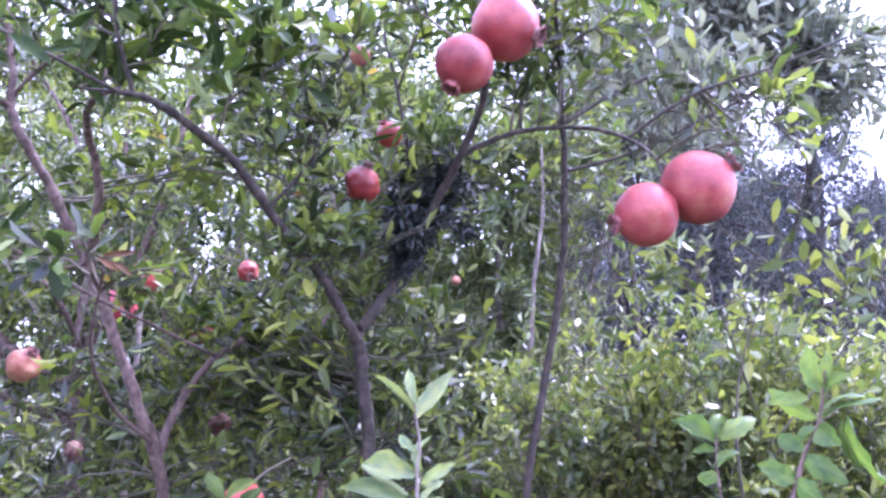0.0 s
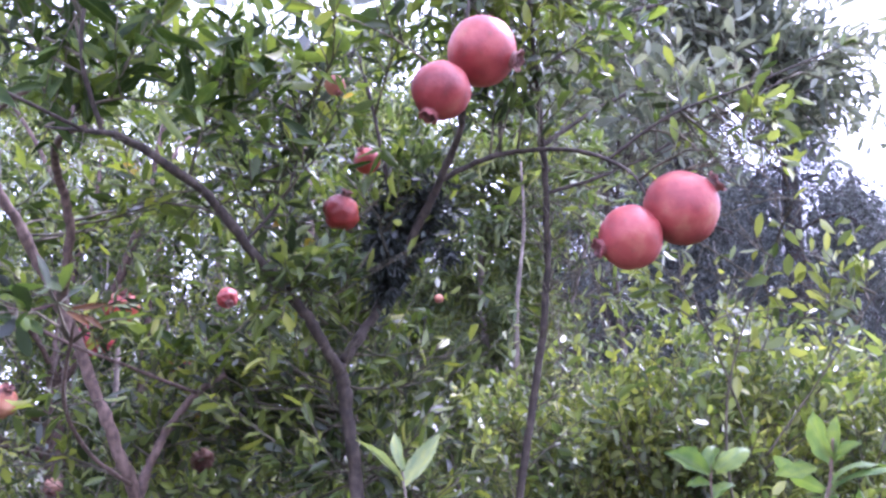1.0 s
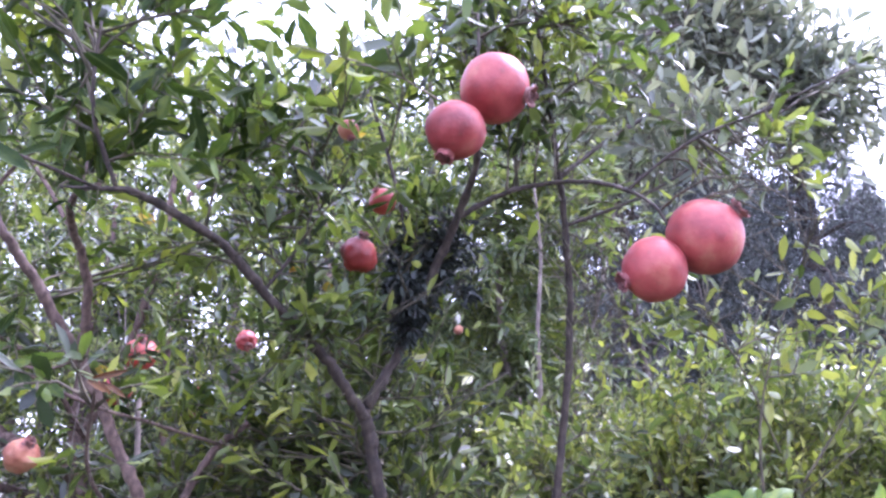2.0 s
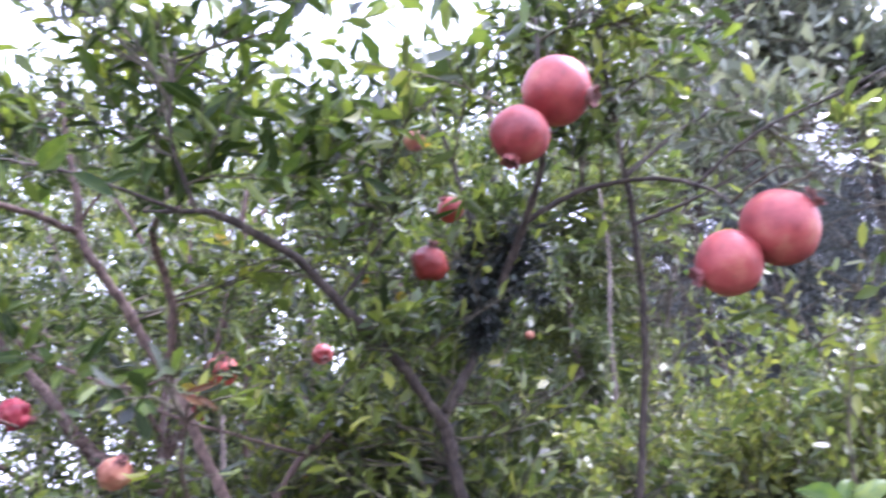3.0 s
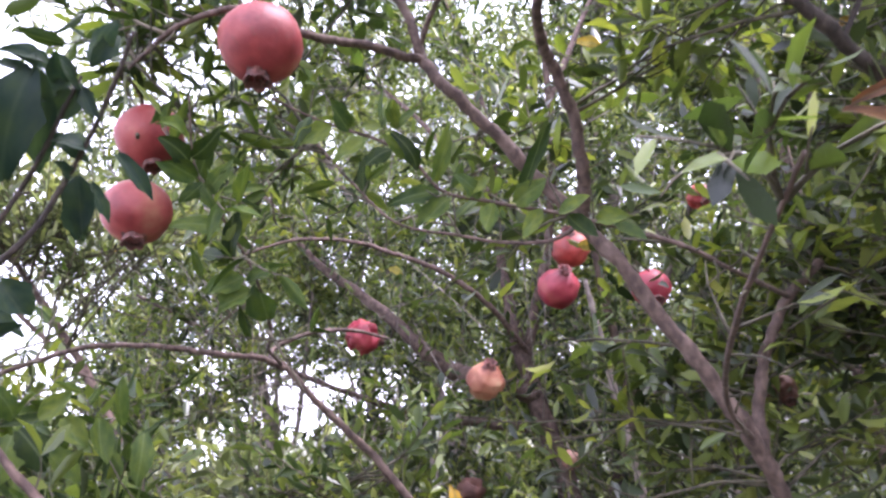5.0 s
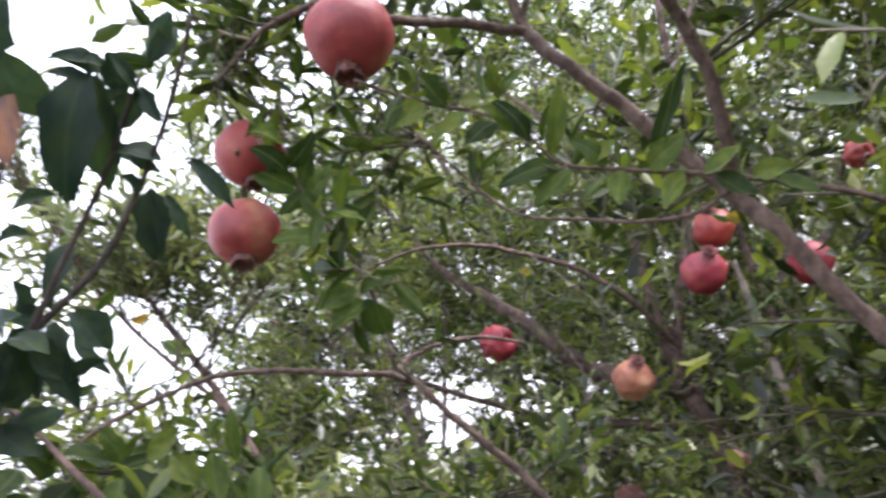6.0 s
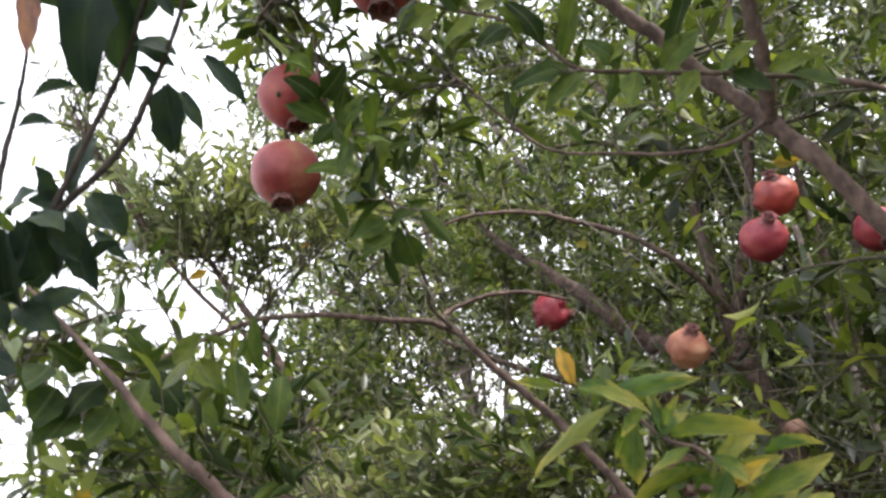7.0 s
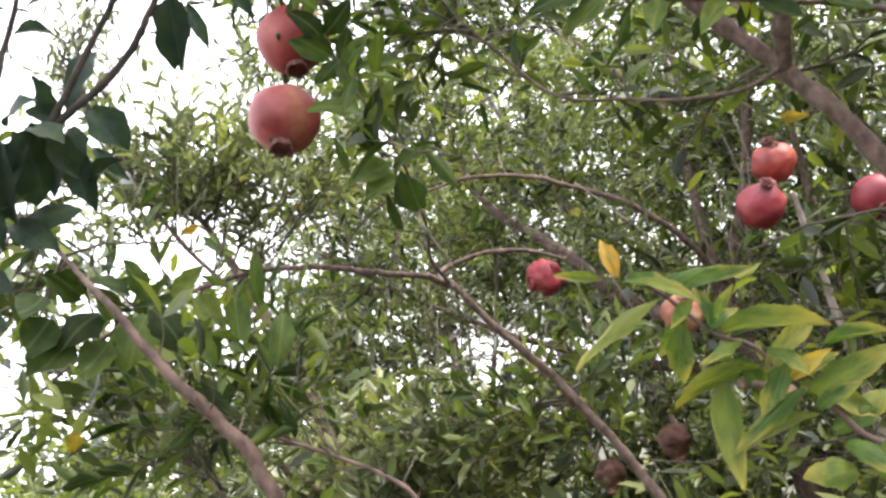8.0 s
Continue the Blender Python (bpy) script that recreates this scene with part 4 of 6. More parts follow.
for a, b in (((-0.8, 1.09, 1.82), (-0.78, 1.07, 1.8)), ((-0.8, 1.12, 1.75), (-0.77, 1.1, 1.73)), ((-0.8, 1.14, 1.71), (-0.83, 1.1, 1.69)), ((-0.82, 1.16, 1.68), (-0.78, 1.13, 1.63)), ((-0.79, 1.07, 1.85), (-0.82, 1.05, 1.86)), ((-0.785, 1.065, 1.865), (-0.8, 1.07, 1.89)), ((-0.795, 1.08, 1.82), (-0.815, 1.085, 1.85))):
    fol.spray(a, b, twigs=3, twig=0.05, leaf=0.041, gap=0.018, rise=0.1)
fol.spurs(D_LIMBS)
fol.build(tree_d, LEAF_NEAR, TWIG, singles=120, near=(-0.8, 1.0, 1.75))


# ---- low pomegranate trees towards the open sky ----
E_LIMBS = [
    [(-0.784, 0.969, -0.05, 0.0075), (-0.784, 0.949, 0.7, 0.0059), (-0.774, 0.909, 1.433, 0.0047), (-0.761, 0.879, 1.484, 0.0043), (-0.765, 0.873, 1.509, 0.0040), (-0.775, 0.856, 1.540, 0.0036), (-0.790, 0.843, 1.572, 0.0031), (-0.810, 0.836, 1.607, 0.0025), (-0.845, 0.830, 1.654, 0.0017), (-0.870, 0.819, 1.696, 0.0011)],
    [(-0.779, 0.929, 1.3, 0.0023), (-0.80, 1.03, 1.46, 0.0018), (-0.841, 1.02, 1.49, 0.0016), (-0.881, 0.984, 1.525, 0.0014)],
    [(-0.782, 0.939, 0.9, 0.0046), (-0.95, 1.05, 1.3, 0.0028), (-1.15, 1.12, 1.5, 0.0018), (-1.35, 1.15, 1.62, 0.001)],
]
tree_e, fol, sk = plant("pomegranate_tree", (-0.784, 0.969, 0), "young pomegranate tree with a smooth reddish-brown stem", "tree", E_LIMBS, BARK_RED, 6, group="pomegranate trees")
fol.zone(sk, (-0.98, 1.0, 1.62), (0.16, 0.12, 0.08), 14, twigs=5, twig=0.1, leaf=0.034, thick=0.0013, reach=0.22)
fol.zone(sk, (-1.3, 1.16, 1.63), (0.28, 0.18, 0.12), 26, twigs=6, twig=0.12, leaf=0.035, thick=0.0015, reach=0.3, rise=0.05)
fol.zone(sk, (-1.15, 0.95, 1.71), (0.1, 0.08, 0.06), 4, twigs=5, twig=0.08, leaf=0.036, thick=0.0012, reach=0.2)
fol.zone(sk, (-1.08, 0.9, 1.64), (0.1, 0.07, 0.07), 16, twigs=5, twig=0.08, leaf=0.036, thick=0.0012, reach=0.2)
fol.spurs(E_LIMBS, gap=0.02, length=0.03, thick=0.0008)
fol.build(tree_e, LEAF_NEAR, TWIG, singles=200, near=(-0.9, 0.95, 1.55))
F_LIMBS = [
    [(-1.25, 1.55, -0.05, 0.02), (-1.3, 1.53, 0.8, 0.015), (-1.36, 1.52, 1.4, 0.011), (-1.45, 1.5, 1.75, 0.008), (-1.56, 1.47, 2.02, 0.005), (-1.62, 1.45, 2.15, 0.003)],
    [(-1.45, 1.5, 1.75, 0.005), (-1.55, 1.4, 1.98, 0.0035), (-1.48, 1.22, 2.22, 0.0015)],
    [(-1.36, 1.52, 1.4, 0.007), (-1.5, 1.4, 1.6, 0.005), (-1.7, 1.3, 1.8, 0.003)],
    [(-1.33, 1.525, 1.1, 0.007), (-1.2, 1.5, 1.35, 0.005), (-1.05, 1.45, 1.5, 0.003)],
]
tree_f, fol, sk = plant("pomegranate_tree", (-1.25, 1.55, 0), "young pomegranate tree with yellow-green sprays against the sky", "tree", F_LIMBS, BARK, 7, group="pomegranate trees")
fol.zone(sk, (-1.6, 1.44, 2.1), (0.16, 0.12, 0.1), 14, twigs=6, twig=0.14, leaf=0.036, slim=0.29, gap=0.0095, rise=0.6)
fol.zone(sk, (-1.42, 1.5, 2.0), (0.28, 0.18, 0.12), 30, twigs=6, twig=0.15, leaf=0.036, slim=0.29, gap=0.0095, rise=0.6)
fol.zone(sk, (-1.6, 1.35, 1.71), (0.2, 0.15, 0.08), 10, twigs=5, twig=0.14, leaf=0.038)
fol.zone(sk, (-1.3, 1.5, 1.42), (0.36, 0.18, 0.12), 42, twigs=7, twig=0.13, leaf=0.04, rise=0.05)
fol.bare((-1.35, 1.45, 1.65), (0.35, 0.15, 0.25), 25, length=0.2, thick=0.0014)
fol.zone(sk, (-1.5, 1.25, 2.24), (0.12, 0.09, 0.1), 12, twigs=5, twig=0.1, leaf=0.026, slim=0.26, rise=0.5)
fol.build(tree_f, LEAF_MID, TWIG, fine="mid")


def dead_stem(points, label, bark=BARK_PALE):
    """A bare stem that stands among the leaves."""
    keep_open(smooth_line(points, 5)[4:], 0.03, 0.25, 0.3)
    top = thing("dead_stem", (points[0][0], points[0][1], 0), label, "stem", "bare stems")
    part("stem", limb_mesh("stem", points, bark, seed=int(abs(points[0][0]) * 100)), top)


dead_stem([(-0.71, 2.0, -0.04, 0.008), (-0.712, 2.0, 1.2, 0.007), (-0.708, 2.005, 1.42, 0.0065), (-0.704, 2.005, 1.6, 0.006), (-0.70, 2.0, 1.72, 0.0045)], "bare pale grey stem standing among leaves")
dead_stem([(0.19, 2.44, -0.04, 0.011), (0.205, 2.45, 1.1, 0.009), (0.22, 2.46, 1.55, 0.0075), (0.228, 2.46, 1.78, 0.006), (0.265, 2.48, 2.1, 0.0045), (0.262, 2.47, 2.24, 0.003)], "tall bare pinkish-grey stem among bright leaves")
dead_stem([(-0.31, 2.16, -0.04, 0.013), (-0.305, 2.16, 1.3, 0.011), (-0.3, 2.15, 1.75, 0.0095), (-0.297, 2.14, 2.05, 0.009), (-0.315, 2.16, 2.2, 0.006)], "bare brownish stem behind an arching limb", BARK)


def back_tree(x, y, height, seed, label, width=0.9, low=0.4, sprays=130, leaf=0.055, material=LEAF_BACK, bark=BARK_PALE, slim=0.28, droop=0.15, name="orchard_tree", fork=0.18, wood=1.0, gap=0.017):
    """A tree of the second row: a trunk with ascending limbs and a loose crown."""
    r = random.Random(seed)
    limbs = [[(x, y, -0.05, 0.045 * wood), (x + r.uniform(-0.05, 0.05), y, height * 0.35, 0.033 * wood), (x + r.uniform(-0.1, 0.1), y, height * 0.65, 0.022 * wood), (x + r.uniform(-0.15, 0.15), y, height * 0.97, 0.008)]]
    for i in range(7):
        a = i * 2.4 + r.uniform(-0.4, 0.4)
        z0 = height * r.uniform(fork, max(0.6, fork + 0.1))
        d = width * r.uniform(0.6, 0.95)
        limbs.append([(x, y, z0, 0.016 * wood), (x + math.cos(a) * d * 0.4, y + math.sin(a) * d * 0.4, z0 + height * 0.12, 0.012 * wood), (x + math.cos(a) * d, y + math.sin(a) * d, min(z0 + height * 0.34, height), 0.005 * wood)])
    top, f, sk2 = plant(name, (x, y, 0), label, "tree", limbs, bark, seed, group="orchard trees")
    mid = (low + height) / 2
    f.zone(sk2, (x, y, mid), (width, width * 0.8, (height - low) / 2 + 0.1), sprays, reach=0.7, twigs=9, twig=0.26, leaf=leaf, slim=slim, gap=gap, droop=droop, thick=0.003)
    f.build(top, material, TWIG, fine="mid" if y < 3.7 and y > 0 else False)
    return top


for i, (bx, by, bh) in enumerate([(-0.1, 3.4, 3.25), (-0.95, 3.6, 3.3), (-1.8, 3.5, 3.4), (-2.65, 3.4, 2.8), (-3.3, 2.5, 1.85), (-0.5, 4.9, 3.5), (-1.6, 5.0, 3.8), (-2.9, 4.8, 3.6)]):
    back_tree(bx, by, bh, 20 + i, "loose-crowned orchard tree with narrow drooping green leaves", width=0.55 if i == 0 else 0.85, low={2: 1.6, 3: 1.95, 7: 2.0}.get(i, 0.4), sprays=150 if i == 0 else 72 if i in (2, 3) else 84, leaf=0.052, slim=0.28, gap=0.0105)
back_tree(0.86, 3.9, 3.75, 41, "grey-green narrow-leaved tree with a high crown", width=0.74, low=2.5, sprays=95, leaf=0.06, material=LEAF_OLIVE, gap=0.011, slim=0.3, droop=0.0, bark=BARK_DARK, fork=0.62, wood=0.6)
back_tree(0.25, 2.8, 2.7, 42, "pale green tree with hanging narrow leaves", width=0.36, low=0.9, sprays=80, leaf=0.06, material=LEAF_LIME, gap=0.011, slim=0.23, droop=0.4, wood=0.5)
for i, (bx, by, bh) in enumerate([(-6.0, 3.4, 2.1), (-5.4, 5.6, 2.5), (-3.2, 7.8, 3.2), (-7.5, 1.6, 1.9), (-1.5, 8.5, 4.2), (0.8, 9.5, 3.4)]):
    back_tree(bx, by, bh, 70 + i, "distant round green tree beyond the orchard", width=1.3, sprays=80, leaf=0.1, slim=0.45, droop=0.0, name="distant_tree")
# unseen trees added on the near side of the path, blocking frontal light
for i, (bx, by, bh) in enumerate([(-1.5, -1.7, 3.1), (0.3, -1.9, 3.2), (2.0, -1.3, 3.1), (-3.0, -0.9, 2.7)]):
    back_tree(bx, by, bh, 90 + i, "unseen leafy tree added behind the path to cut frontal light", width=1.0, sprays=50, leaf=0.075, slim=0.4)


def bush(x, y, wide, deep, height, seed, label, material, count, leaf=0.04, name="bush"):
    r = random.Random(seed)
    limbs = []
    for i in range(9):
        a = i * 2.4
        d = r.uniform(0.3, 0.8)
        limbs.append([(x + 0.05 * math.cos(a), y + 0.05 * math.sin(a), -0.04, 0.012), (x + wide * d * 0.5 * math.cos(a), y + deep * d * 0.5 * math.sin(a), height * 0.5, 0.008), (x + wide * d * math.cos(a), y + deep * d * math.sin(a), height * (0.92 - 0.4 * d), 0.004)])
    top, f, sk2 = plant(name, (x, y, 0), label, "bush", limbs, TWIG, seed, trunk_count=0)
    f.zone(sk2, (x, y, height * 0.83), (wide, deep, height * 0.17), count, reach=0.5, twigs=9, twig=0.1, leaf=leaf, slim=0.46, gap=0.0078, rise=0.8)
    f.zone(sk2, (x, y, height * 0.45), (wide, deep, height * 0.35), count // 5, reach=0.5, twigs=9, twig=0.13, leaf=leaf * 1.2, slim=0.38, gap=0.0095, rise=0.5)
    f.build(top, material, TWIG, fine="mid", sides=3)
    return top


bush(0.6, 2.05, 0.6, 0.4, 1.72, 50, "dense bright green bush with small leaves", LEAF_BUSH, 250, leaf=0.032)
bush(1.5, 2.5, 0.65, 0.45, 1.66, 51, "dense bright green bush with small leaves", LEAF_BUSH, 170, leaf=0.034)
bush(-1.7, 2.2, 0.8, 0.3, 1.5, 52, "dark green low bush below the arching limb", LEAF_NEAR, 125)

# yellow-green shoots that rise out of the bush
R_LIMBS = [
    [(0.62, 1.8, -0.04, 0.0050), (0.58, 1.7, 1.0, 0.0035), (0.5, 1.55, 1.6, 0.0020), (0.58, 1.54, 1.78, 0.0013), (0.66, 1.52, 1.9, 0.0008)],
    [(0.53, 1.6, 1.5, 0.0020), (0.45, 1.52, 1.66, 0.0015), (0.4, 1.5, 1.74, 0.0008)],
    [(0.56, 1.6, 1.45, 0.0020), (0.68, 1.55, 1.62, 0.0015), (0.76, 1.52, 1.74, 0.0008)],
]
rising, fol, sk = plant("shrub", (0.62, 1.8, 0), "tall yellow-green shrub shoots rising above a bush", "bush", R_LIMBS, TWIG, 53)
fol.zone(sk, (0.57, 1.55, 1.74), (0.2, 0.1, 0.13), 17, twigs=5, twig=0.1, leaf=0.041, slim=0.44, rise=0.6)
fol.build(rising, LEAF_BUSH, TWIG)


def conifer(x, y, height, spread, seed, leaf=0.048, gap=0.0142):
    r = random.Random(seed)
    limbs = [[(x, y, -0.05, 0.16), (x, y, height * 0.5, 0.1), (x, y, height, 0.015)]]
    k = 30
    for i in range(k):
        s = i / k
        a = i * 2.4 + r.uniform(-0.3, 0.3)
        z = height * (0.1 + 0.86 * s)
        d = spread * (1 - 0.8 * s) * r.uniform(0.7, 1.1)
        limbs.append([(x, y, z, 0.03 * (1 - s) + 0.008), (x + math.cos(a) * d * 0.5, y + math.sin(a) * d * 0.5, z + 0.12, 0.015), (x + math.cos(a) * d, y + math.sin(a) * d, z - 0.1, 0.005)])
    top, f, sk2 = plant("conifer", (x, y, 0), "dark blue-green conifer with drooping sprays", "tree", limbs, BARK_DARK, seed, group="conifers")
    for q in np.repeat(sk2[24::5], 5, axis=0):
        if q[2] < 1.5 and r.random() < 0.7:
            continue
        end = q + np.array([r.uniform(-0.3, 0.3), r.uniform(-0.3, 0.3), r.uniform(-0.35, 0.05)])
        f.spray(q, end, twigs=7, twig=0.3, leaf=leaf, slim=0.22, gap=gap, rise=0.0, droop=0.5, thick=0.006)
    f.twigs, f.radii = f.twigs[::8], f.radii[::8]
    f.build(top, LEAF_CONIFER, BARK_DARK, fine=False)
    return top


conifer(1.55, 8.0, 5.4, 1.3, 60)
conifer(3.3, 7.6, 4.9, 1.25, 61)
conifer(4.3, 8.4, 3.9, 1.1, 62)
conifer(2.85, 9.0, 5.3, 1.4, 64)
for i, (cx, ch) in enumerate([(1.5, 5.2), (2.7, 5.3), (3.9, 4.8), (5.2, 4.3)]):
    conifer(cx, 10.6, ch, 1.6, 65 + i, leaf=0.11, gap=0.036)
conifer(2.4, 8.3, 5.0, 1.35, 63)

# ---- fruit ----
pomegranate((0.338, 1.225, 1.795), 0.0505, (0.75, -0.3, 0.5), RIND, CALYX_DRY, "large ripe red pomegranate touching a smaller one", stem=(0.297, 1.225, 1.803), seed=1)
pomegranate((0.266, 1.212, 1.755), 0.0425, (-0.95, -0.15, -0.3), RIND, CALYX, "ripe red pomegranate touching a larger one", stem=(0.297, 1.225, 1.803), seed=2)
pomegranate((0.079, 1.144, 1.987), 0.0455, (0.85, -0.3, -0.4), RIND, CALYX_DRY, "large ripe red pomegranate high on the limb", stem=(0.062, 1.19, 1.97), seed=3)
pomegranate((0.026, 1.115, 1.925), 0.037, (-0.4, -0.2, -0.9), RIND, CALYX, "ripe red pomegranate below a larger one", stem=(0.056, 1.2, 1.95), seed=4)
pomegranate((-0.121, 1.32, 1.826), 0.0285, (0.3, -0.4, 0.8), RIND_WARM, CALYX_DRY, "small red pomegranate beside dense dark leaves", stem=(-0.07, 1.38, 1.86), dents=0.3, seed=5)
pomegranate((-0.085, 1.341, 1.908), 0.02, (-0.3, -0.5, 0.6), RIND_WARM, CALYX, "small red pomegranate half hidden by leaves", stem=(-0.06, 1.4, 1.93), seed=6)
pomegranate((-0.104, 1.125, 1.94), 0.013, (0.2, -0.3, -0.8), RIND_TAN, CALYX, "tiny unripe orange pomegranate", stem=(-0.09, 1.19, 1.975), seed=7)
pomegranate((-0.722, 1.118, 1.948), 0.042, (-0.12, -0.31, -0.95), RIND, CALYX_DRY, "ripe red pomegranate hanging calyx down", stem=(-0.72, 1.11, 1.985), seed=9)
pomegranate((-0.915, 1.155, 1.93), 0.0375, (0.1, -0.2, -0.95), RIND, CALYX_DRY, "ripe red pomegranate partly covered by leaves", stem=(-0.87, 1.09, 1.965), seed=10)
pomegranate((-0.945, 1.145, 1.85), 0.038, (0.05, -0.4, -0.9), RIND, CALYX_DRY, "ripe red pomegranate hanging below another", stem=(-0.9, 1.12, 1.92), seed=11)
pomegranate((-1.19, 1.98, 1.742), 0.041, (0.5, 0.7, -0.3), RIND_CRIMSON, CALYX_DRY, "shrivelled split crimson pomegranate", stem=(-1.17, 2.06, 1.78), dents=0.6, seed=12)
pomegranate((-0.935, 1.96, 1.585), 0.04, (0.5, -0.3, 0.6), RIND_TAN, CALYX_DRY, "weathered tan orange pomegranate with a dark mark", stem=(-1.0, 2.12, 1.58), dents=0.3, seed=13)
pomegranate((-0.76, 2.02, 1.722), 0.043, (0.5, -0.4, 0.5), RIND_CRIMSON, CALYX, "deep red pomegranate below an orange one", stem=(-0.8, 2.2, 1.85), seed=14, dents=0.2)
pomegranate((-0.735, 2.1, 1.8), 0.0415, (0.2, -0.5, 0.7), RIND_WARM, CALYX_DRY, "shrivelled orange brown pomegranate above a red one", stem=(-0.8, 2.25, 1.88), dents=0.18, seed=15)
pomegranate((-0.6, 2.08, 1.675), 0.038, (0.2, -0.5, -0.5), RIND_CRIMSON, CALYX_DRY, "deep red pomegranate beside a pale limb", stem=(-0.73, 2.24, 1.72), seed=16)
pomegranate((-0.451, 1.967, 1.797), 0.025, (0.3, -0.6, -0.5), RIND_WARM, CALYX_DRY, "small split red pomegranate among leaves", stem=(-0.5, 2.1, 1.9), dents=0.5, seed=17)
pomegranate((-0.245, 1.2, 1.392), 0.026, (0.2, -0.7, -0.4), RIND_WARM, CALYX_DRY, "split red pomegranate low among leaves", stem=(-0.2, 1.26, 1.44), dents=0.2, seed=18)
pomegranate((0.013, 2.425, 1.841), 0.013, (0.1, -0.6, -0.5), RIND_TAN, CALYX_DRY, "small orange pomegranate far behind the trunk", stem=(0.0, 2.6, 1.9), seed=19)
pomegranate((-1.076, 2.069, 1.375), 0.036, (0.1, -0.3, -0.9), RIND_DRY, CALYX_DRY, "dried brown pomegranate hanging among leaves", stem=(-1.05, 2.02, 1.43), dents=0.7, seed=20)
pomegranate((-1.21, 2.03, 1.345), 0.034, (0.0, -0.3, -0.9), RIND_DRY, CALYX_DRY, "dried brown pomegranate hanging among leaves", stem=(-1.14, 1.9, 1.46), dents=0.7, seed=21)
pomegranate((-0.814, 1.969, 1.407), 0.02, (0.1, -0.6, -0.4), RIND_DRY, CALYX_DRY, "small dull reddish brown pomegranate low beside a trunk", stem=(-0.86, 2.1, 1.45), dents=0.4, seed=23)
pomegranate((-0.396, 1.611, 1.471), 0.022, (0.2, -0.6, -0.5), RIND_DRY, CALYX_DRY, "small dried red pomegranate behind a limb", stem=(-0.39, 1.52, 1.5), dents=0.7, seed=24)


# ---- plants close to the path ----
BLADES = {}


def single(owner, base, tip, width, material=None):
    """One leaf of its own from base to tip, its face turned up and to the path."""
    material = material or owner_leaf[owner.name]
    if material.name not in BLADES:
        BLADES[material.name] = [blade("leaf", material, c, f, w, k, a) for k, (c, f, w, a) in enumerate([(0.05, 0.35, 0.03, 0.12), (0.1, -0.2, 0.04, 0.16), (-0.05, 0.5, 0.02, -0.06), (0.1, 0.15, 0.05, 0.2), (0.0, 0.7, 0.03, 0.1), (0.12, 0.3, 0.06, 0.05)])]
    r = random.Random(int(abs(base[0] * 7919 + base[1] * 6007 + tip[2] * 5003) * 1000))
    base, tip = Vector(base), Vector(tip)
    way = tip - base
    length = way.length
    way.normalize()
    face = (Vector((-0.15, 0.4, 1.6)) - base).normalized() + Vector((0, 0, 0.35)) + Vector((r.uniform(-1, 1), r.uniform(-1, 1), r.uniform(-1, 1))) * 0.45
    side = face.cross(way).normalized()
    face = way.cross(side)
    m = Matrix((way, side, face)).transposed().to_4x4()
    m.translation = base
    leaf = part("leaf", BLADES[material.name][r.randrange(6)], owner)
    leaf.matrix_basis = m @ Matrix.Diagonal((length, width * 1.15, (length + width) / 2, 1))
    return leaf


owner_leaf = {}


def shoot(name, label, lines, bark, leaf_material, category="plant"):
    base = lines[0][0]
    root = [(base[0], base[1] + 0.01, -0.04, base[3] * 1.6), (base[0], base[1] + 0.005, base[2] * 0.55, base[3] * 1.25), (base[0], base[1], base[2] - 0.04, base[3] * 1.05)]
    top = thing(name, (base[0], base[1], 0), label, category)
    for i, q in enumerate(lines):
        q = root + q if i == 0 else q
        part("stem" if i == 0 else "side_stem", limb_mesh("stem", q, bark, sides=8, seed=i), top)
    owner_leaf[top.name] = leaf_material
    return top


DARK_MAIN = [(-0.805, 0.732, 1.571, 0.0028), (-0.799, 0.738, 1.602, 0.0027), (-0.790, 0.746, 1.635, 0.0026), (-0.782, 0.752, 1.657, 0.0025), (-0.773, 0.757, 1.679, 0.0025)]
DARK_1 = [(-0.765, 0.751, 1.673, 0.0023), (-0.744, 0.780, 1.693, 0.0022), (-0.711, 0.810, 1.723, 0.0020), (-0.691, 0.819, 1.746, 0.0017), (-0.674, 0.825, 1.766, 0.0015), (-0.650, 0.829, 1.793, 0.0014), (-0.624, 0.829, 1.821, 0.0012)]
DARK_2 = [(-0.746, 0.777, 1.690, 0.0020), (-0.720, 0.793, 1.727, 0.0017), (-0.693, 0.806, 1.760, 0.0015), (-0.669, 0.811, 1.787, 0.0013), (-0.656, 0.814, 1.801, 0.0010)]
DARK_3 = [(-0.773, 0.756, 1.679, 0.0020), (-0.754, 0.760, 1.721, 0.0016), (-0.735, 0.766, 1.754, 0.0014), (-0.722, 0.768, 1.775, 0.0010), (-0.700, 0.766, 1.808, 0.0008)]
DARK_4 = [(-0.774, 0.753, 1.680, 0.0020), (-0.759, 0.744, 1.730, 0.0016), (-0.742, 0.748, 1.759, 0.0015), (-0.713, 0.750, 1.802, 0.0012), (-0.696, 0.752, 1.824, 0.0010), (-0.677, 0.752, 1.846, 0.0008)]
PALE_STEM = [(-0.004, 0.625, 1.428, 0.00121), (-0.004, 0.630, 1.462, 0.00110), (-0.004, 0.632, 1.478, 0.00094), (-0.003, 0.633, 1.490, 0.00083), (-0.005, 0.633, 1.505, 0.00066), (-0.006, 0.633, 1.514, 0.00055)]
BRIGHT_STEM = [(0.153, 0.524, 1.448, 0.00110), (0.163, 0.525, 1.475, 0.00099), (0.170, 0.524, 1.495, 0.00088), (0.176, 0.522, 1.509, 0.00077), (0.178, 0.521, 1.521, 0.00066), (0.179, 0.520, 1.530, 0.00055)]
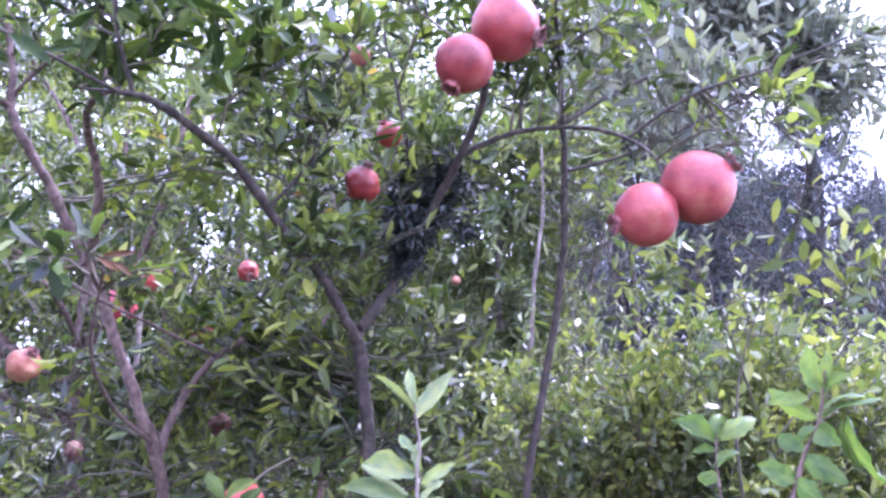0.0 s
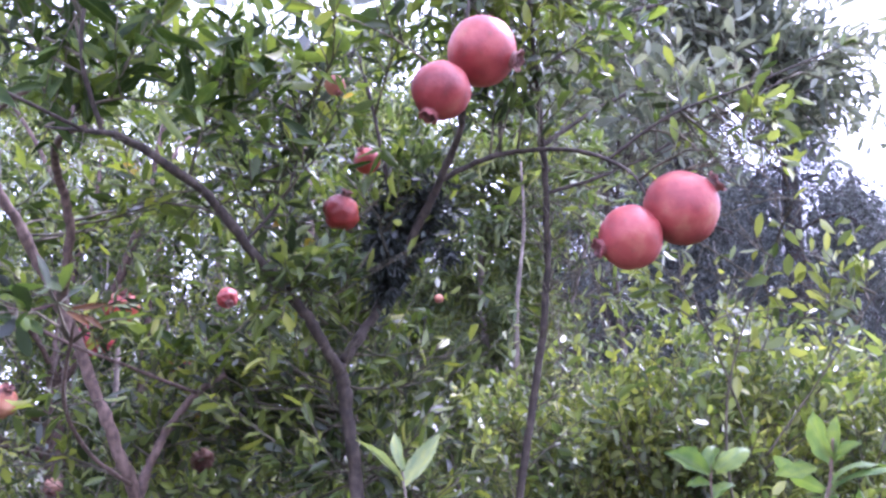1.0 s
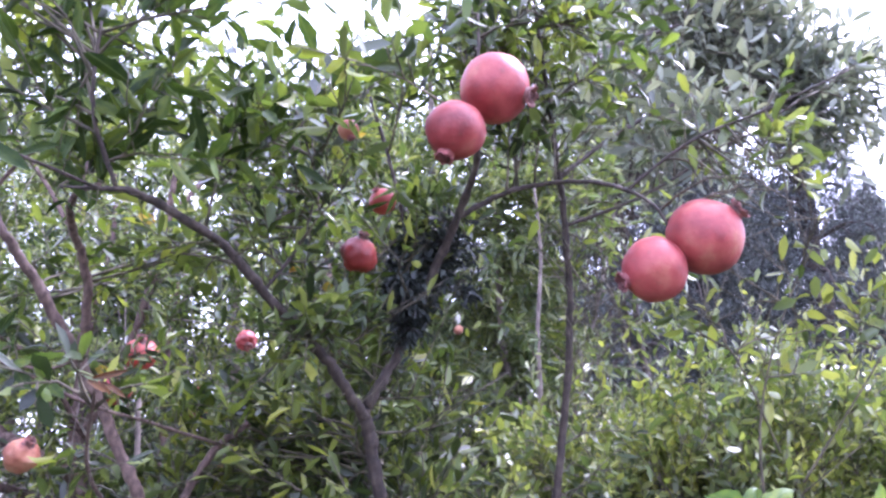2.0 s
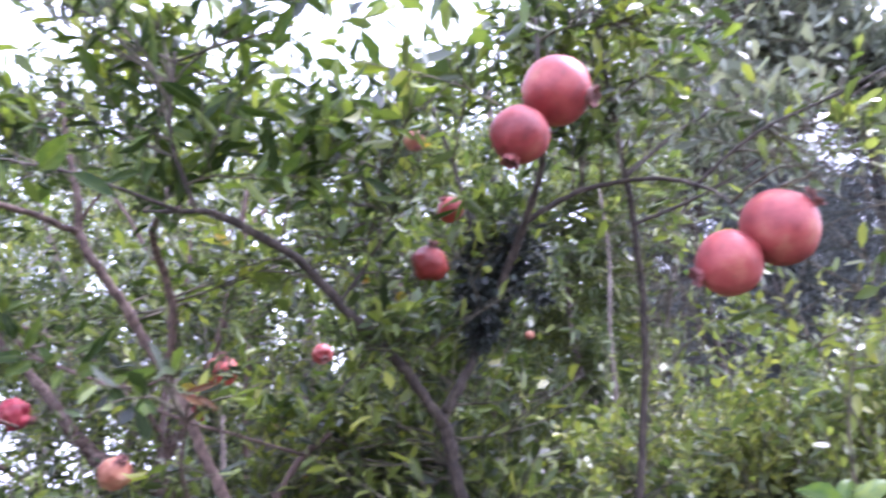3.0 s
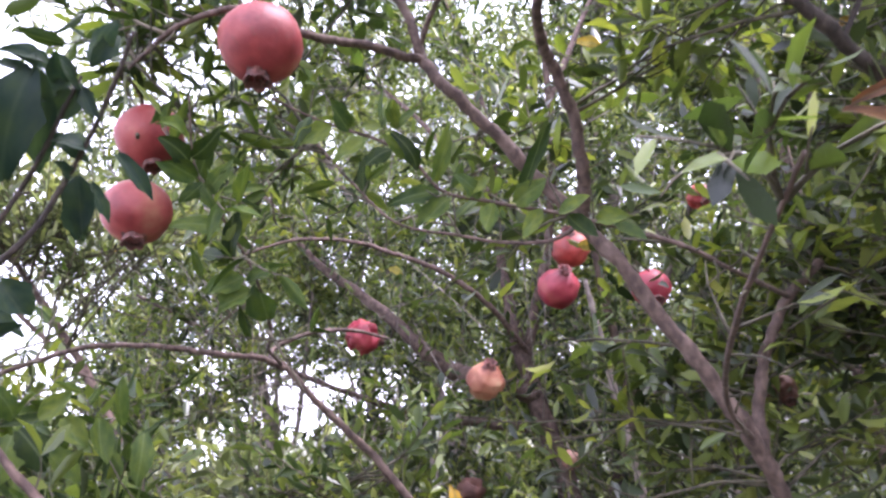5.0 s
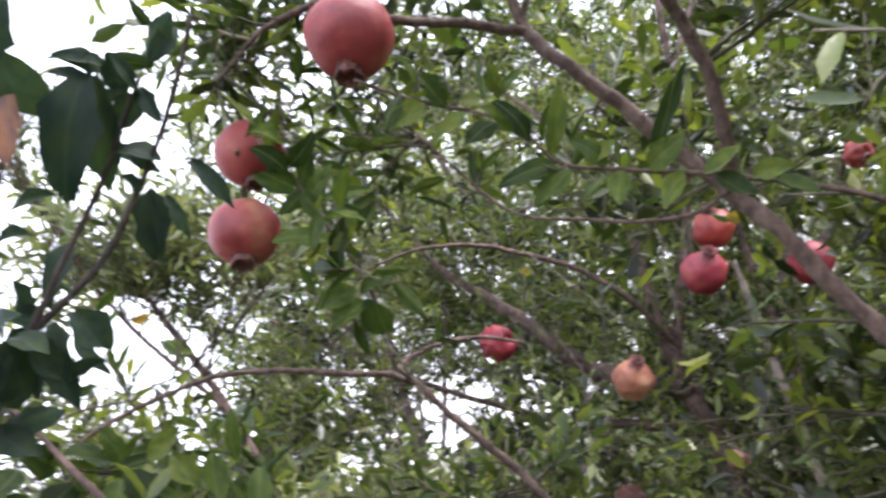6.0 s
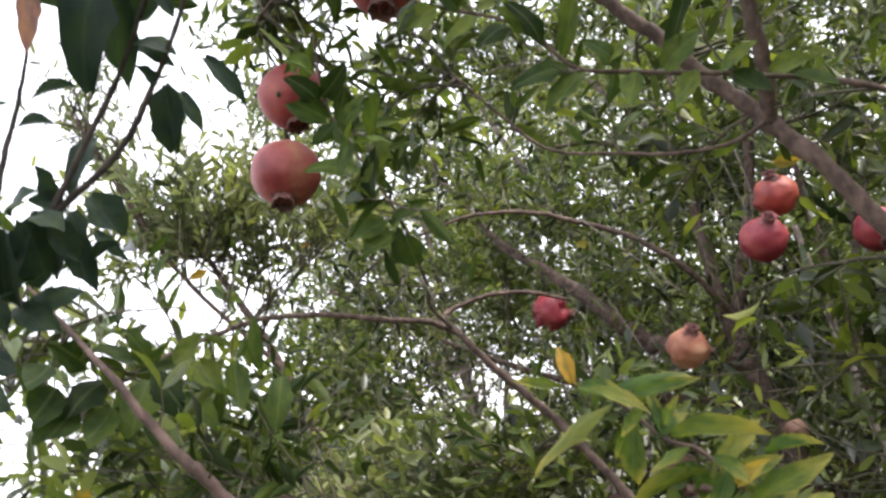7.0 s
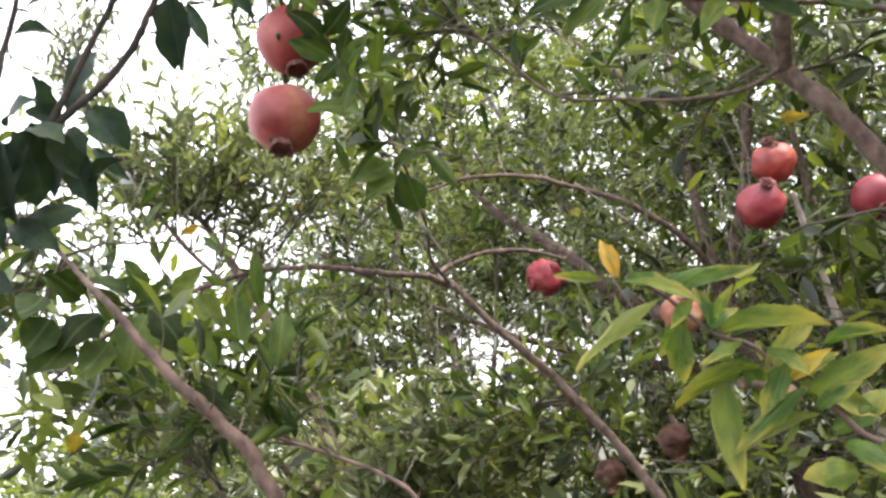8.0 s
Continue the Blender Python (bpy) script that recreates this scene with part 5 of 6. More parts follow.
PAIR_STEM = [(0.260, 0.955, 1.367, 0.00110), (0.266, 0.962, 1.426, 0.00094), (0.265, 0.966, 1.468, 0.00083), (0.267, 0.967, 1.486, 0.00066)]
YELLOW_STEM = [(-0.411, 0.817, 1.431, 0.00106), (-0.424, 0.817, 1.447, 0.00100), (-0.431, 0.816, 1.454, 0.00093), (-0.436, 0.815, 1.464, 0.00086), (-0.445, 0.813, 1.475, 0.00081), (-0.449, 0.811, 1.484, 0.00081), (-0.457, 0.808, 1.490, 0.00074), (-0.463, 0.805, 1.500, 0.00068), (-0.467, 0.802, 1.507, 0.00061), (-0.474, 0.798, 1.514, 0.00054)]
STUB = [(-0.444, 0.813, 1.472, 0.0009), (-0.450, 0.811, 1.473, 0.0011), (-0.456, 0.808, 1.475, 0.0013)]
dark_shoot = shoot("broadleaf_shoot", "broad-leaved shoot, its green darkened to look backlit, with one dry leaf", [DARK_MAIN, DARK_1, DARK_2, DARK_3, DARK_4], BARK_DARK, LEAF_BACKLIT)
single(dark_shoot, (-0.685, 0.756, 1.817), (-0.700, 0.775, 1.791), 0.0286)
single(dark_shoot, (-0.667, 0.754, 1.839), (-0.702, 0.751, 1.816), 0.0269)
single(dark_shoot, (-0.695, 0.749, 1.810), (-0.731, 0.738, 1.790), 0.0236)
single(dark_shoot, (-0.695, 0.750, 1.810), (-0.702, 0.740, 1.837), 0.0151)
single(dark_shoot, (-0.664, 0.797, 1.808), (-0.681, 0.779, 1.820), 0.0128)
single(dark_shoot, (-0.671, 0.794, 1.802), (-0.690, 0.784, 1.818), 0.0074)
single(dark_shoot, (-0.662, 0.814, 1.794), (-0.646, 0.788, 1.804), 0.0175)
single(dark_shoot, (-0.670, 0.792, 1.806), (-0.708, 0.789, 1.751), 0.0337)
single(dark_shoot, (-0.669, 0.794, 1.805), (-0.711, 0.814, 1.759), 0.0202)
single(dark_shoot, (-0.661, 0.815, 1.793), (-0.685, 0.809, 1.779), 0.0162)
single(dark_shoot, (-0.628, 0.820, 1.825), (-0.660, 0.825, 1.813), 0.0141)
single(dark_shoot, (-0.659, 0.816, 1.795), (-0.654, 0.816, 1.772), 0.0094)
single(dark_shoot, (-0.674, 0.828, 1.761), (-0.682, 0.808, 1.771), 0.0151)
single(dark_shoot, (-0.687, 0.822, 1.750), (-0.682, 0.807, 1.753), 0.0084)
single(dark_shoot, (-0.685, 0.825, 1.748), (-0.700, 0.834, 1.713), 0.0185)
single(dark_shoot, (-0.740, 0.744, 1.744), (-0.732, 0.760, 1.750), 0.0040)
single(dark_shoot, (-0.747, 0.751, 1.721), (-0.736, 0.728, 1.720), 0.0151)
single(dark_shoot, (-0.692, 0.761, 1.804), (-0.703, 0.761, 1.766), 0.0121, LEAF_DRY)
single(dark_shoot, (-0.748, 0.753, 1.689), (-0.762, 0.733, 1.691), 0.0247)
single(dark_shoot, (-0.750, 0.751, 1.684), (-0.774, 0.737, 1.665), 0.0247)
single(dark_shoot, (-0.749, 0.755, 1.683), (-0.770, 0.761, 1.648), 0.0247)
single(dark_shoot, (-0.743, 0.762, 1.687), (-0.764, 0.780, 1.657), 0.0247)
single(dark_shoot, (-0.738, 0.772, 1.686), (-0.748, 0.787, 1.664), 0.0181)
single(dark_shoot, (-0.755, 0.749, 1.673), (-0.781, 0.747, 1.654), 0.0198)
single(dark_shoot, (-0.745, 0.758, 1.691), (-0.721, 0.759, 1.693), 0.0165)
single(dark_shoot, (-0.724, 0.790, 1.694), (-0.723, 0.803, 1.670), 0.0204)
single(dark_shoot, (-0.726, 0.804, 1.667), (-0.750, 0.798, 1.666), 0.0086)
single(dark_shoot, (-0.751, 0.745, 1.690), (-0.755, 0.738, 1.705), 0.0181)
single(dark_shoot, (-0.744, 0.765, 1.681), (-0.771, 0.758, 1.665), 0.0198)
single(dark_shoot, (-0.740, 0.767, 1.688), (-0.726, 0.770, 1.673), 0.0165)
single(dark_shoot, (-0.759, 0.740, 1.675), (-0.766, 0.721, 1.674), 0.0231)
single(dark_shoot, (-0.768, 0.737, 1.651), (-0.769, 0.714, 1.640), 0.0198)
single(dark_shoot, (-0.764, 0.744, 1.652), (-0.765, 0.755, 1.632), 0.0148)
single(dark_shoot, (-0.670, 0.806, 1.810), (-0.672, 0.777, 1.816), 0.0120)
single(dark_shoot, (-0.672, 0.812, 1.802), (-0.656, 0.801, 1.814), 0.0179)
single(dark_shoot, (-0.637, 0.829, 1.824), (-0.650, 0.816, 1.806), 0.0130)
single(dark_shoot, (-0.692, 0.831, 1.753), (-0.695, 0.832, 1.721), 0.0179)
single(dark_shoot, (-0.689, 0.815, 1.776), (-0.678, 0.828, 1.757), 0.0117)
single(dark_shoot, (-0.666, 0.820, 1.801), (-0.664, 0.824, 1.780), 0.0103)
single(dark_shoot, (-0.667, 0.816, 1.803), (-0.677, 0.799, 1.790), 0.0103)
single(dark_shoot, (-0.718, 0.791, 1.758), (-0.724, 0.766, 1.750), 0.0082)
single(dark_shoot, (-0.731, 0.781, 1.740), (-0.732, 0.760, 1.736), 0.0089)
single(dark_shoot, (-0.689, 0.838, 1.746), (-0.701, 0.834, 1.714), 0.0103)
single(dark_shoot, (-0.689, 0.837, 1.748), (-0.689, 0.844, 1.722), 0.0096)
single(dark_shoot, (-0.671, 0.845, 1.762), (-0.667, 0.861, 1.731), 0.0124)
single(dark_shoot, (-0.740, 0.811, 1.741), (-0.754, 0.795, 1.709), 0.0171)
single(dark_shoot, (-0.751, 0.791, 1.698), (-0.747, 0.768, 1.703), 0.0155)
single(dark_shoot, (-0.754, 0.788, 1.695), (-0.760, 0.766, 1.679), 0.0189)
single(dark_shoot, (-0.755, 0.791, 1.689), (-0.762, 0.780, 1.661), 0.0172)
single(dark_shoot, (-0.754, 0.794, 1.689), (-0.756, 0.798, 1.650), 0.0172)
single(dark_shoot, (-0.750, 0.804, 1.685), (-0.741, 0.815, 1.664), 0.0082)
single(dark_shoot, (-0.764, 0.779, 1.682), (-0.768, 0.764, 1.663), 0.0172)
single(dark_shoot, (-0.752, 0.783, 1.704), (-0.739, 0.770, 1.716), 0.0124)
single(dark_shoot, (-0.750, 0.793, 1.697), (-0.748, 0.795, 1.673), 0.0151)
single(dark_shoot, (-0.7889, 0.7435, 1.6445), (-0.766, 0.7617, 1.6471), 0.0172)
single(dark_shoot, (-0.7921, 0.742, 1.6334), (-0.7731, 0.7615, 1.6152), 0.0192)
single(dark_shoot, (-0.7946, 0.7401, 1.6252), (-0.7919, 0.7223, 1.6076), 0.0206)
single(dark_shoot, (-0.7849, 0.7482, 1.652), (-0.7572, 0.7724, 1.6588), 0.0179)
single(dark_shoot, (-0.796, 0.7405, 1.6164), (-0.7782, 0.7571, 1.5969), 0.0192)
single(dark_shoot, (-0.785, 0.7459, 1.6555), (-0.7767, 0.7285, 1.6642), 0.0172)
single(dark_shoot, (-0.7742, 0.772, 1.6484), (-0.7495, 0.7897, 1.651), 0.0151)
single(dark_shoot, (-0.7764, 0.767, 1.6499), (-0.7621, 0.7777, 1.6278), 0.0172)
single(dark_shoot, (-0.7931, 0.7427, 1.6274), (-0.7731, 0.7534, 1.635), 0.0165)
single(dark_shoot, (-0.7971, 0.7391, 1.614), (-0.7857, 0.7421, 1.5928), 0.0172)
single(dark_shoot, (-0.7829, 0.7475, 1.6609), (-0.7614, 0.758, 1.6698), 0.0158)
pale_sprig = shoot("sprig", "upright sprig with pale glossy curled leaves", [PALE_STEM], BARK_PALE, LEAF_PALE)
single(pale_sprig, (-0.006, 0.633, 1.509), (-0.031, 0.636, 1.532), 0.0043)
single(pale_sprig, (-0.005, 0.633, 1.506), (0.017, 0.643, 1.531), 0.0112)
single(pale_sprig, (-0.005, 0.633, 1.515), (-0.009, 0.644, 1.535), 0.0073)
single(pale_sprig, (-0.003, 0.633, 1.489), (0.004, 0.650, 1.495), 0.0049)
single(pale_sprig, (-0.002, 0.632, 1.477), (-0.004, 0.642, 1.494), 0.0079)
single(pale_sprig, (-0.005, 0.632, 1.474), (-0.036, 0.646, 1.482), 0.0152)
single(pale_sprig, (0.000, 0.631, 1.469), (0.017, 0.615, 1.485), 0.0079)
single(pale_sprig, (-0.009, 0.630, 1.464), (-0.035, 0.628, 1.479), 0.0046)
single(pale_sprig, (-0.010, 0.630, 1.460), (-0.050, 0.644, 1.467), 0.0105)
single(pale_sprig, (-0.001, 0.630, 1.460), (0.010, 0.638, 1.473), 0.0079)
single(pale_sprig, (-0.005, 0.632, 1.487), (-0.016, 0.648, 1.496), 0.0059)
single(pale_sprig, (-0.003, 0.630, 1.457), (-0.018, 0.614, 1.457), 0.0099)
single(pale_sprig, (-0.003, 0.630, 1.455), (0.016, 0.629, 1.460), 0.0099)
bright_sprig = shoot("sprig", "upright sprig with fresh bright green leaves", [BRIGHT_STEM], BARK_RED, LEAF_FRESH)
single(bright_sprig, (0.178, 0.521, 1.521), (0.172, 0.527, 1.541), 0.0104)
single(bright_sprig, (0.179, 0.521, 1.521), (0.186, 0.525, 1.539), 0.0082)
single(bright_sprig, (0.177, 0.521, 1.512), (0.200, 0.521, 1.519), 0.0071)
single(bright_sprig, (0.174, 0.523, 1.509), (0.161, 0.543, 1.521), 0.0082)
single(bright_sprig, (0.176, 0.522, 1.510), (0.204, 0.517, 1.519), 0.0082)
single(bright_sprig, (0.174, 0.523, 1.505), (0.166, 0.540, 1.493), 0.0115)
single(bright_sprig, (0.175, 0.522, 1.505), (0.176, 0.505, 1.497), 0.0099)
single(bright_sprig, (0.172, 0.523, 1.518), (0.157, 0.528, 1.516), 0.0071)
single(bright_sprig, (0.187, 0.517, 1.509), (0.204, 0.523, 1.481), 0.0154)
single(bright_sprig, (0.184, 0.518, 1.508), (0.192, 0.519, 1.487), 0.0033)
single(bright_sprig, (0.170, 0.524, 1.495), (0.164, 0.540, 1.501), 0.0082)
single(bright_sprig, (0.169, 0.524, 1.492), (0.179, 0.506, 1.485), 0.0099)
single(bright_sprig, (0.165, 0.525, 1.483), (0.150, 0.530, 1.487), 0.0099)
single(bright_sprig, (0.165, 0.525, 1.483), (0.173, 0.512, 1.473), 0.0099)
single(bright_sprig, (0.178, 0.521, 1.519), (0.190, 0.517, 1.527), 0.0071)
pair_sprig = shoot("sprig", "small sprig with rounded yellow-green leaves", [PAIR_STEM], BARK_RED, LEAF_FRESH)
single(pair_sprig, (0.264, 0.967, 1.477), (0.231, 0.986, 1.500), 0.0210)
single(pair_sprig, (0.266, 0.966, 1.481), (0.280, 0.980, 1.502), 0.0175)
single(pair_sprig, (0.270, 0.965, 1.481), (0.306, 0.975, 1.502), 0.0198)
single(pair_sprig, (0.265, 0.966, 1.468), (0.252, 1.001, 1.466), 0.0117)
single(pair_sprig, (0.265, 0.965, 1.452), (0.293, 0.974, 1.465), 0.0163)
single(pair_sprig, (0.266, 0.964, 1.442), (0.253, 0.998, 1.442), 0.0163)
yellowing_branch = shoot("pomegranate_sprig", "pomegranate sprig with yellowing drooping leaves", [YELLOW_STEM, STUB], BARK_RED, LEAF_YELLOW)
single(yellowing_branch, (-0.4679, 0.8019, 1.5049), (-0.4924, 0.7855, 1.4921), 0.0070)
single(yellowing_branch, (-0.4644, 0.8041, 1.4958), (-0.472, 0.8055, 1.4802), 0.0079)
single(yellowing_branch, (-0.4646, 0.8029, 1.5091), (-0.4454, 0.8169, 1.5072), 0.0060)
single(yellowing_branch, (-0.4552, 0.8081, 1.49), (-0.4276, 0.8109, 1.4825), 0.0078)
single(yellowing_branch, (-0.4759, 0.7969, 1.5149), (-0.4767, 0.7989, 1.5274), 0.0054, LEAF_GOLD)
single(yellowing_branch, (-0.4798, 0.795, 1.515), (-0.4927, 0.7914, 1.5217), 0.0035)
single(yellowing_branch, (-0.4742, 0.798, 1.513), (-0.4606, 0.7985, 1.5053), 0.0062)
single(yellowing_branch, (-0.4522, 0.8094, 1.4816), (-0.4639, 0.8111, 1.4733), 0.0062)
single(yellowing_branch, (-0.4594, 0.8066, 1.4771), (-0.4607, 0.7948, 1.4486), 0.0082)
single(yellowing_branch, (-0.4396, 0.8127, 1.4609), (-0.4639, 0.8076, 1.4563), 0.0068)
single(yellowing_branch, (-0.4393, 0.8132, 1.4663), (-0.4134, 0.8099, 1.4741), 0.0084)
single(yellowing_branch, (-0.441, 0.8129, 1.47), (-0.4254, 0.8226, 1.4581), 0.0070)
single(yellowing_branch, (-0.4346, 0.8123, 1.4453), (-0.4452, 0.8027, 1.4466), 0.0084)
single(yellowing_branch, (-0.435, 0.8132, 1.4528), (-0.4235, 0.8108, 1.4435), 0.0070)
single(yellowing_branch, (-0.449, 0.8105, 1.4776), (-0.4769, 0.8052, 1.4725), 0.0041)
single(yellowing_branch, (-0.448, 0.8108, 1.476), (-0.4334, 0.8237, 1.4901), 0.0062)
single(yellowing_branch, (-0.4625, 0.8049, 1.4969), (-0.476, 0.808, 1.4901), 0.0054)
single(yellowing_branch, (-0.4596, 0.8063, 1.4916), (-0.4506, 0.8149, 1.496), 0.0046)
single(yellowing_branch, (-0.4536, 0.8089, 1.482), (-0.4538, 0.8167, 1.4657), 0.0076)
single(yellowing_branch, (-0.4444, 0.8117, 1.4686), (-0.4532, 0.818, 1.4537), 0.0060)
single(yellowing_branch, (-0.4368, 0.8131, 1.4563), (-0.4228, 0.8298, 1.4631), 0.0082)
single(yellowing_branch, (-0.4299, 0.8132, 1.4427), (-0.4159, 0.8141, 1.4545), 0.0081)
single(yellowing_branch, (-0.4573, 0.8073, 1.4917), (-0.4601, 0.8138, 1.5063), 0.0041)
single(yellowing_branch, (-0.4473, 0.811, 1.4735), (-0.4324, 0.8281, 1.4741), 0.0070)
single(yellowing_branch, (-0.4586, 0.8012, 1.5057), (-0.4379, 0.8021, 1.5045), 0.0045)
single(yellowing_branch, (-0.4701, 0.7958, 1.5106), (-0.4548, 0.7969, 1.4991), 0.0060)
single(yellowing_branch, (-0.4585, 0.8017, 1.5011), (-0.4640, 0.7934, 1.4956), 0.0040)
single(yellowing_branch, (-0.4446, 0.8078, 1.4817), (-0.4348, 0.8044, 1.4724), 0.0055)
single(yellowing_branch, (-0.4421, 0.8086, 1.4766), (-0.4483, 0.7996, 1.4645), 0.0060)
single(yellowing_branch, (-0.4497, 0.8059, 1.4865), (-0.4590, 0.7960, 1.4827), 0.0045)
single(yellowing_branch, (-0.4395, 0.8091, 1.4695), (-0.4581, 0.7954, 1.4578), 0.0055)
single(yellowing_branch, (-0.4307, 0.8119, 1.4785), (-0.4140, 0.8095, 1.4773), 0.0050)
single(yellowing_branch, (-0.4374, 0.8094, 1.4635), (-0.4245, 0.8069, 1.4672), 0.0050)
single(yellowing_branch, (-0.4538, 0.8041, 1.4946), (-0.4450, 0.8003, 1.5014), 0.0035)
single(yellowing_branch, (-0.4409, 0.8088, 1.4726), (-0.4283, 0.8063, 1.4766), 0.0050, LEAF_GOLD)
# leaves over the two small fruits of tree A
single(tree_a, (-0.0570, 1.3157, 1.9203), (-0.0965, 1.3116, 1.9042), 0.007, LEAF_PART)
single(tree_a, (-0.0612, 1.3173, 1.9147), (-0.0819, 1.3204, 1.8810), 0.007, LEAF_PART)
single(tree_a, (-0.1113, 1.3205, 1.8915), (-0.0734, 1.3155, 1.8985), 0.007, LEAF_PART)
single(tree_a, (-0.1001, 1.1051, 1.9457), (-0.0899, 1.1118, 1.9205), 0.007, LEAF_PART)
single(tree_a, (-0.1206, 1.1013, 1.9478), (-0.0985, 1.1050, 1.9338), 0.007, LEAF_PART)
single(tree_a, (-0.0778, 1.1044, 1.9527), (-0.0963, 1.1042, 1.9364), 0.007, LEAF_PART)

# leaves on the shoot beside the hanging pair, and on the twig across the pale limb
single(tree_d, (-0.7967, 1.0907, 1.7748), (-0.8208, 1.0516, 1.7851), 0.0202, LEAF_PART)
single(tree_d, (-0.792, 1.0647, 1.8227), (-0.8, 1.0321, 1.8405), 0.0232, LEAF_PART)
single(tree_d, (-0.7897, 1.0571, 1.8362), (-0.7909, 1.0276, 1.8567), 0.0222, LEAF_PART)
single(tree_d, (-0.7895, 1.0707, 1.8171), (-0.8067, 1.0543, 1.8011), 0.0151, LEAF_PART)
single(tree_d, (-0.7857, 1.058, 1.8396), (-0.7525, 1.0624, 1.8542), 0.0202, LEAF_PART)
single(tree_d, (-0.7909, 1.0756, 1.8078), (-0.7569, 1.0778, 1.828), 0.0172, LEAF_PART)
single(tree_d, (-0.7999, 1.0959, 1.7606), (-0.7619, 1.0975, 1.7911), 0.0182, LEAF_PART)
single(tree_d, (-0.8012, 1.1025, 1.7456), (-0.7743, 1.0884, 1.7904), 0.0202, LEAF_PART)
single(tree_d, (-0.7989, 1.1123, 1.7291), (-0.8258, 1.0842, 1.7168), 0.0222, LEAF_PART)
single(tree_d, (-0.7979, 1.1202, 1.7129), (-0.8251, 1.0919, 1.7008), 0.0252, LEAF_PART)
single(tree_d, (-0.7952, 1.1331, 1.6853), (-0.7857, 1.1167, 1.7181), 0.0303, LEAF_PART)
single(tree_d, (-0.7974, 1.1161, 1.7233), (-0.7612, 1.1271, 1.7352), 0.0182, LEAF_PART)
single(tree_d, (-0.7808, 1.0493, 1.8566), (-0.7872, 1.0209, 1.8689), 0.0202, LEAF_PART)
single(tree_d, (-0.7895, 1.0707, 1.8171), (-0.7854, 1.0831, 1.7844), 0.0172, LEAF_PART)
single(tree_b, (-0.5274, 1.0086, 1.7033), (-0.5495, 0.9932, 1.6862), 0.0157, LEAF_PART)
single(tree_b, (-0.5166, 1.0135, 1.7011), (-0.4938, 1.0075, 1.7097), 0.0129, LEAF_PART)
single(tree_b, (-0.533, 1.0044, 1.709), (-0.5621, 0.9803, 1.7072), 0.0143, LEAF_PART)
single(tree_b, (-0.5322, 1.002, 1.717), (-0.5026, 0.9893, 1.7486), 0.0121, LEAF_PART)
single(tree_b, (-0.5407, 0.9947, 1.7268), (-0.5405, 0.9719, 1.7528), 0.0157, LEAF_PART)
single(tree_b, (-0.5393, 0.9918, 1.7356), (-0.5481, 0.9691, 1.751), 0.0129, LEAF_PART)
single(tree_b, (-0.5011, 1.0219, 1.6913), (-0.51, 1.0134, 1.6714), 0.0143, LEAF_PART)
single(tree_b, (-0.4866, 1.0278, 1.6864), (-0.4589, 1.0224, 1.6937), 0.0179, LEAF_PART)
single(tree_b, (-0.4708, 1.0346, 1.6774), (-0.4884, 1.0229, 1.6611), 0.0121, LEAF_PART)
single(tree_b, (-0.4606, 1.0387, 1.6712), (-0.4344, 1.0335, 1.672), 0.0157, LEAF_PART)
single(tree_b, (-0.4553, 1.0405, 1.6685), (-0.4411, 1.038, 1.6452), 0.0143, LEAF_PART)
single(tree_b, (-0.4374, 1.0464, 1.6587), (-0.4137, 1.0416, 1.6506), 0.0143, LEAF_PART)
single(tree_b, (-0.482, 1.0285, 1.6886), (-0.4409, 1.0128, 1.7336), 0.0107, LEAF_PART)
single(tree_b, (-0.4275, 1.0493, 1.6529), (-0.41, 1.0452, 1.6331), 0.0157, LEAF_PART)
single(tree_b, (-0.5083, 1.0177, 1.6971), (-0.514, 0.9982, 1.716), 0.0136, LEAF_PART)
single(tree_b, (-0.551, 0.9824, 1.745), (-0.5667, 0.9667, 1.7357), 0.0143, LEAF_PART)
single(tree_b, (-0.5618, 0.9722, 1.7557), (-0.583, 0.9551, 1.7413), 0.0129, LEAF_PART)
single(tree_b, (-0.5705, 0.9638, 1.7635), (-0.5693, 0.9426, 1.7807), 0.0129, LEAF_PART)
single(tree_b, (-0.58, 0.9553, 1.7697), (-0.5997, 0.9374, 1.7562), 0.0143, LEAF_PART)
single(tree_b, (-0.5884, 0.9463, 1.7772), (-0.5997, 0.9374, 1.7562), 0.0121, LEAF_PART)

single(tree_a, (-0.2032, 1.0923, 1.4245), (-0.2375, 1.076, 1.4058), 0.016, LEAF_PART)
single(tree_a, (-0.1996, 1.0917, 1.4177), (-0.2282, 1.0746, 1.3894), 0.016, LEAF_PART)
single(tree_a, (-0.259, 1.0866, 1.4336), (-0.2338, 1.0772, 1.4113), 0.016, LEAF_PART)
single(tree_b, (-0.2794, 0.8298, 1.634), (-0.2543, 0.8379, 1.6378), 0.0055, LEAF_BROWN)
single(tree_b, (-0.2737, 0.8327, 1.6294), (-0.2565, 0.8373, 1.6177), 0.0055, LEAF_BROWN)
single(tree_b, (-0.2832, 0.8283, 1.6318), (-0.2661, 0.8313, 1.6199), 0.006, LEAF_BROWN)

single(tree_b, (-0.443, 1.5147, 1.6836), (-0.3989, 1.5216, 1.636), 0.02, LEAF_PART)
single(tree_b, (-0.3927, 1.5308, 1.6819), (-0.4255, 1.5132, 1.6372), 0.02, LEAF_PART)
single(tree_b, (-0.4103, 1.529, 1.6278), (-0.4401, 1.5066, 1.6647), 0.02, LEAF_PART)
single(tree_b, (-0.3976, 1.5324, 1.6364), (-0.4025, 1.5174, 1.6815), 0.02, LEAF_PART)

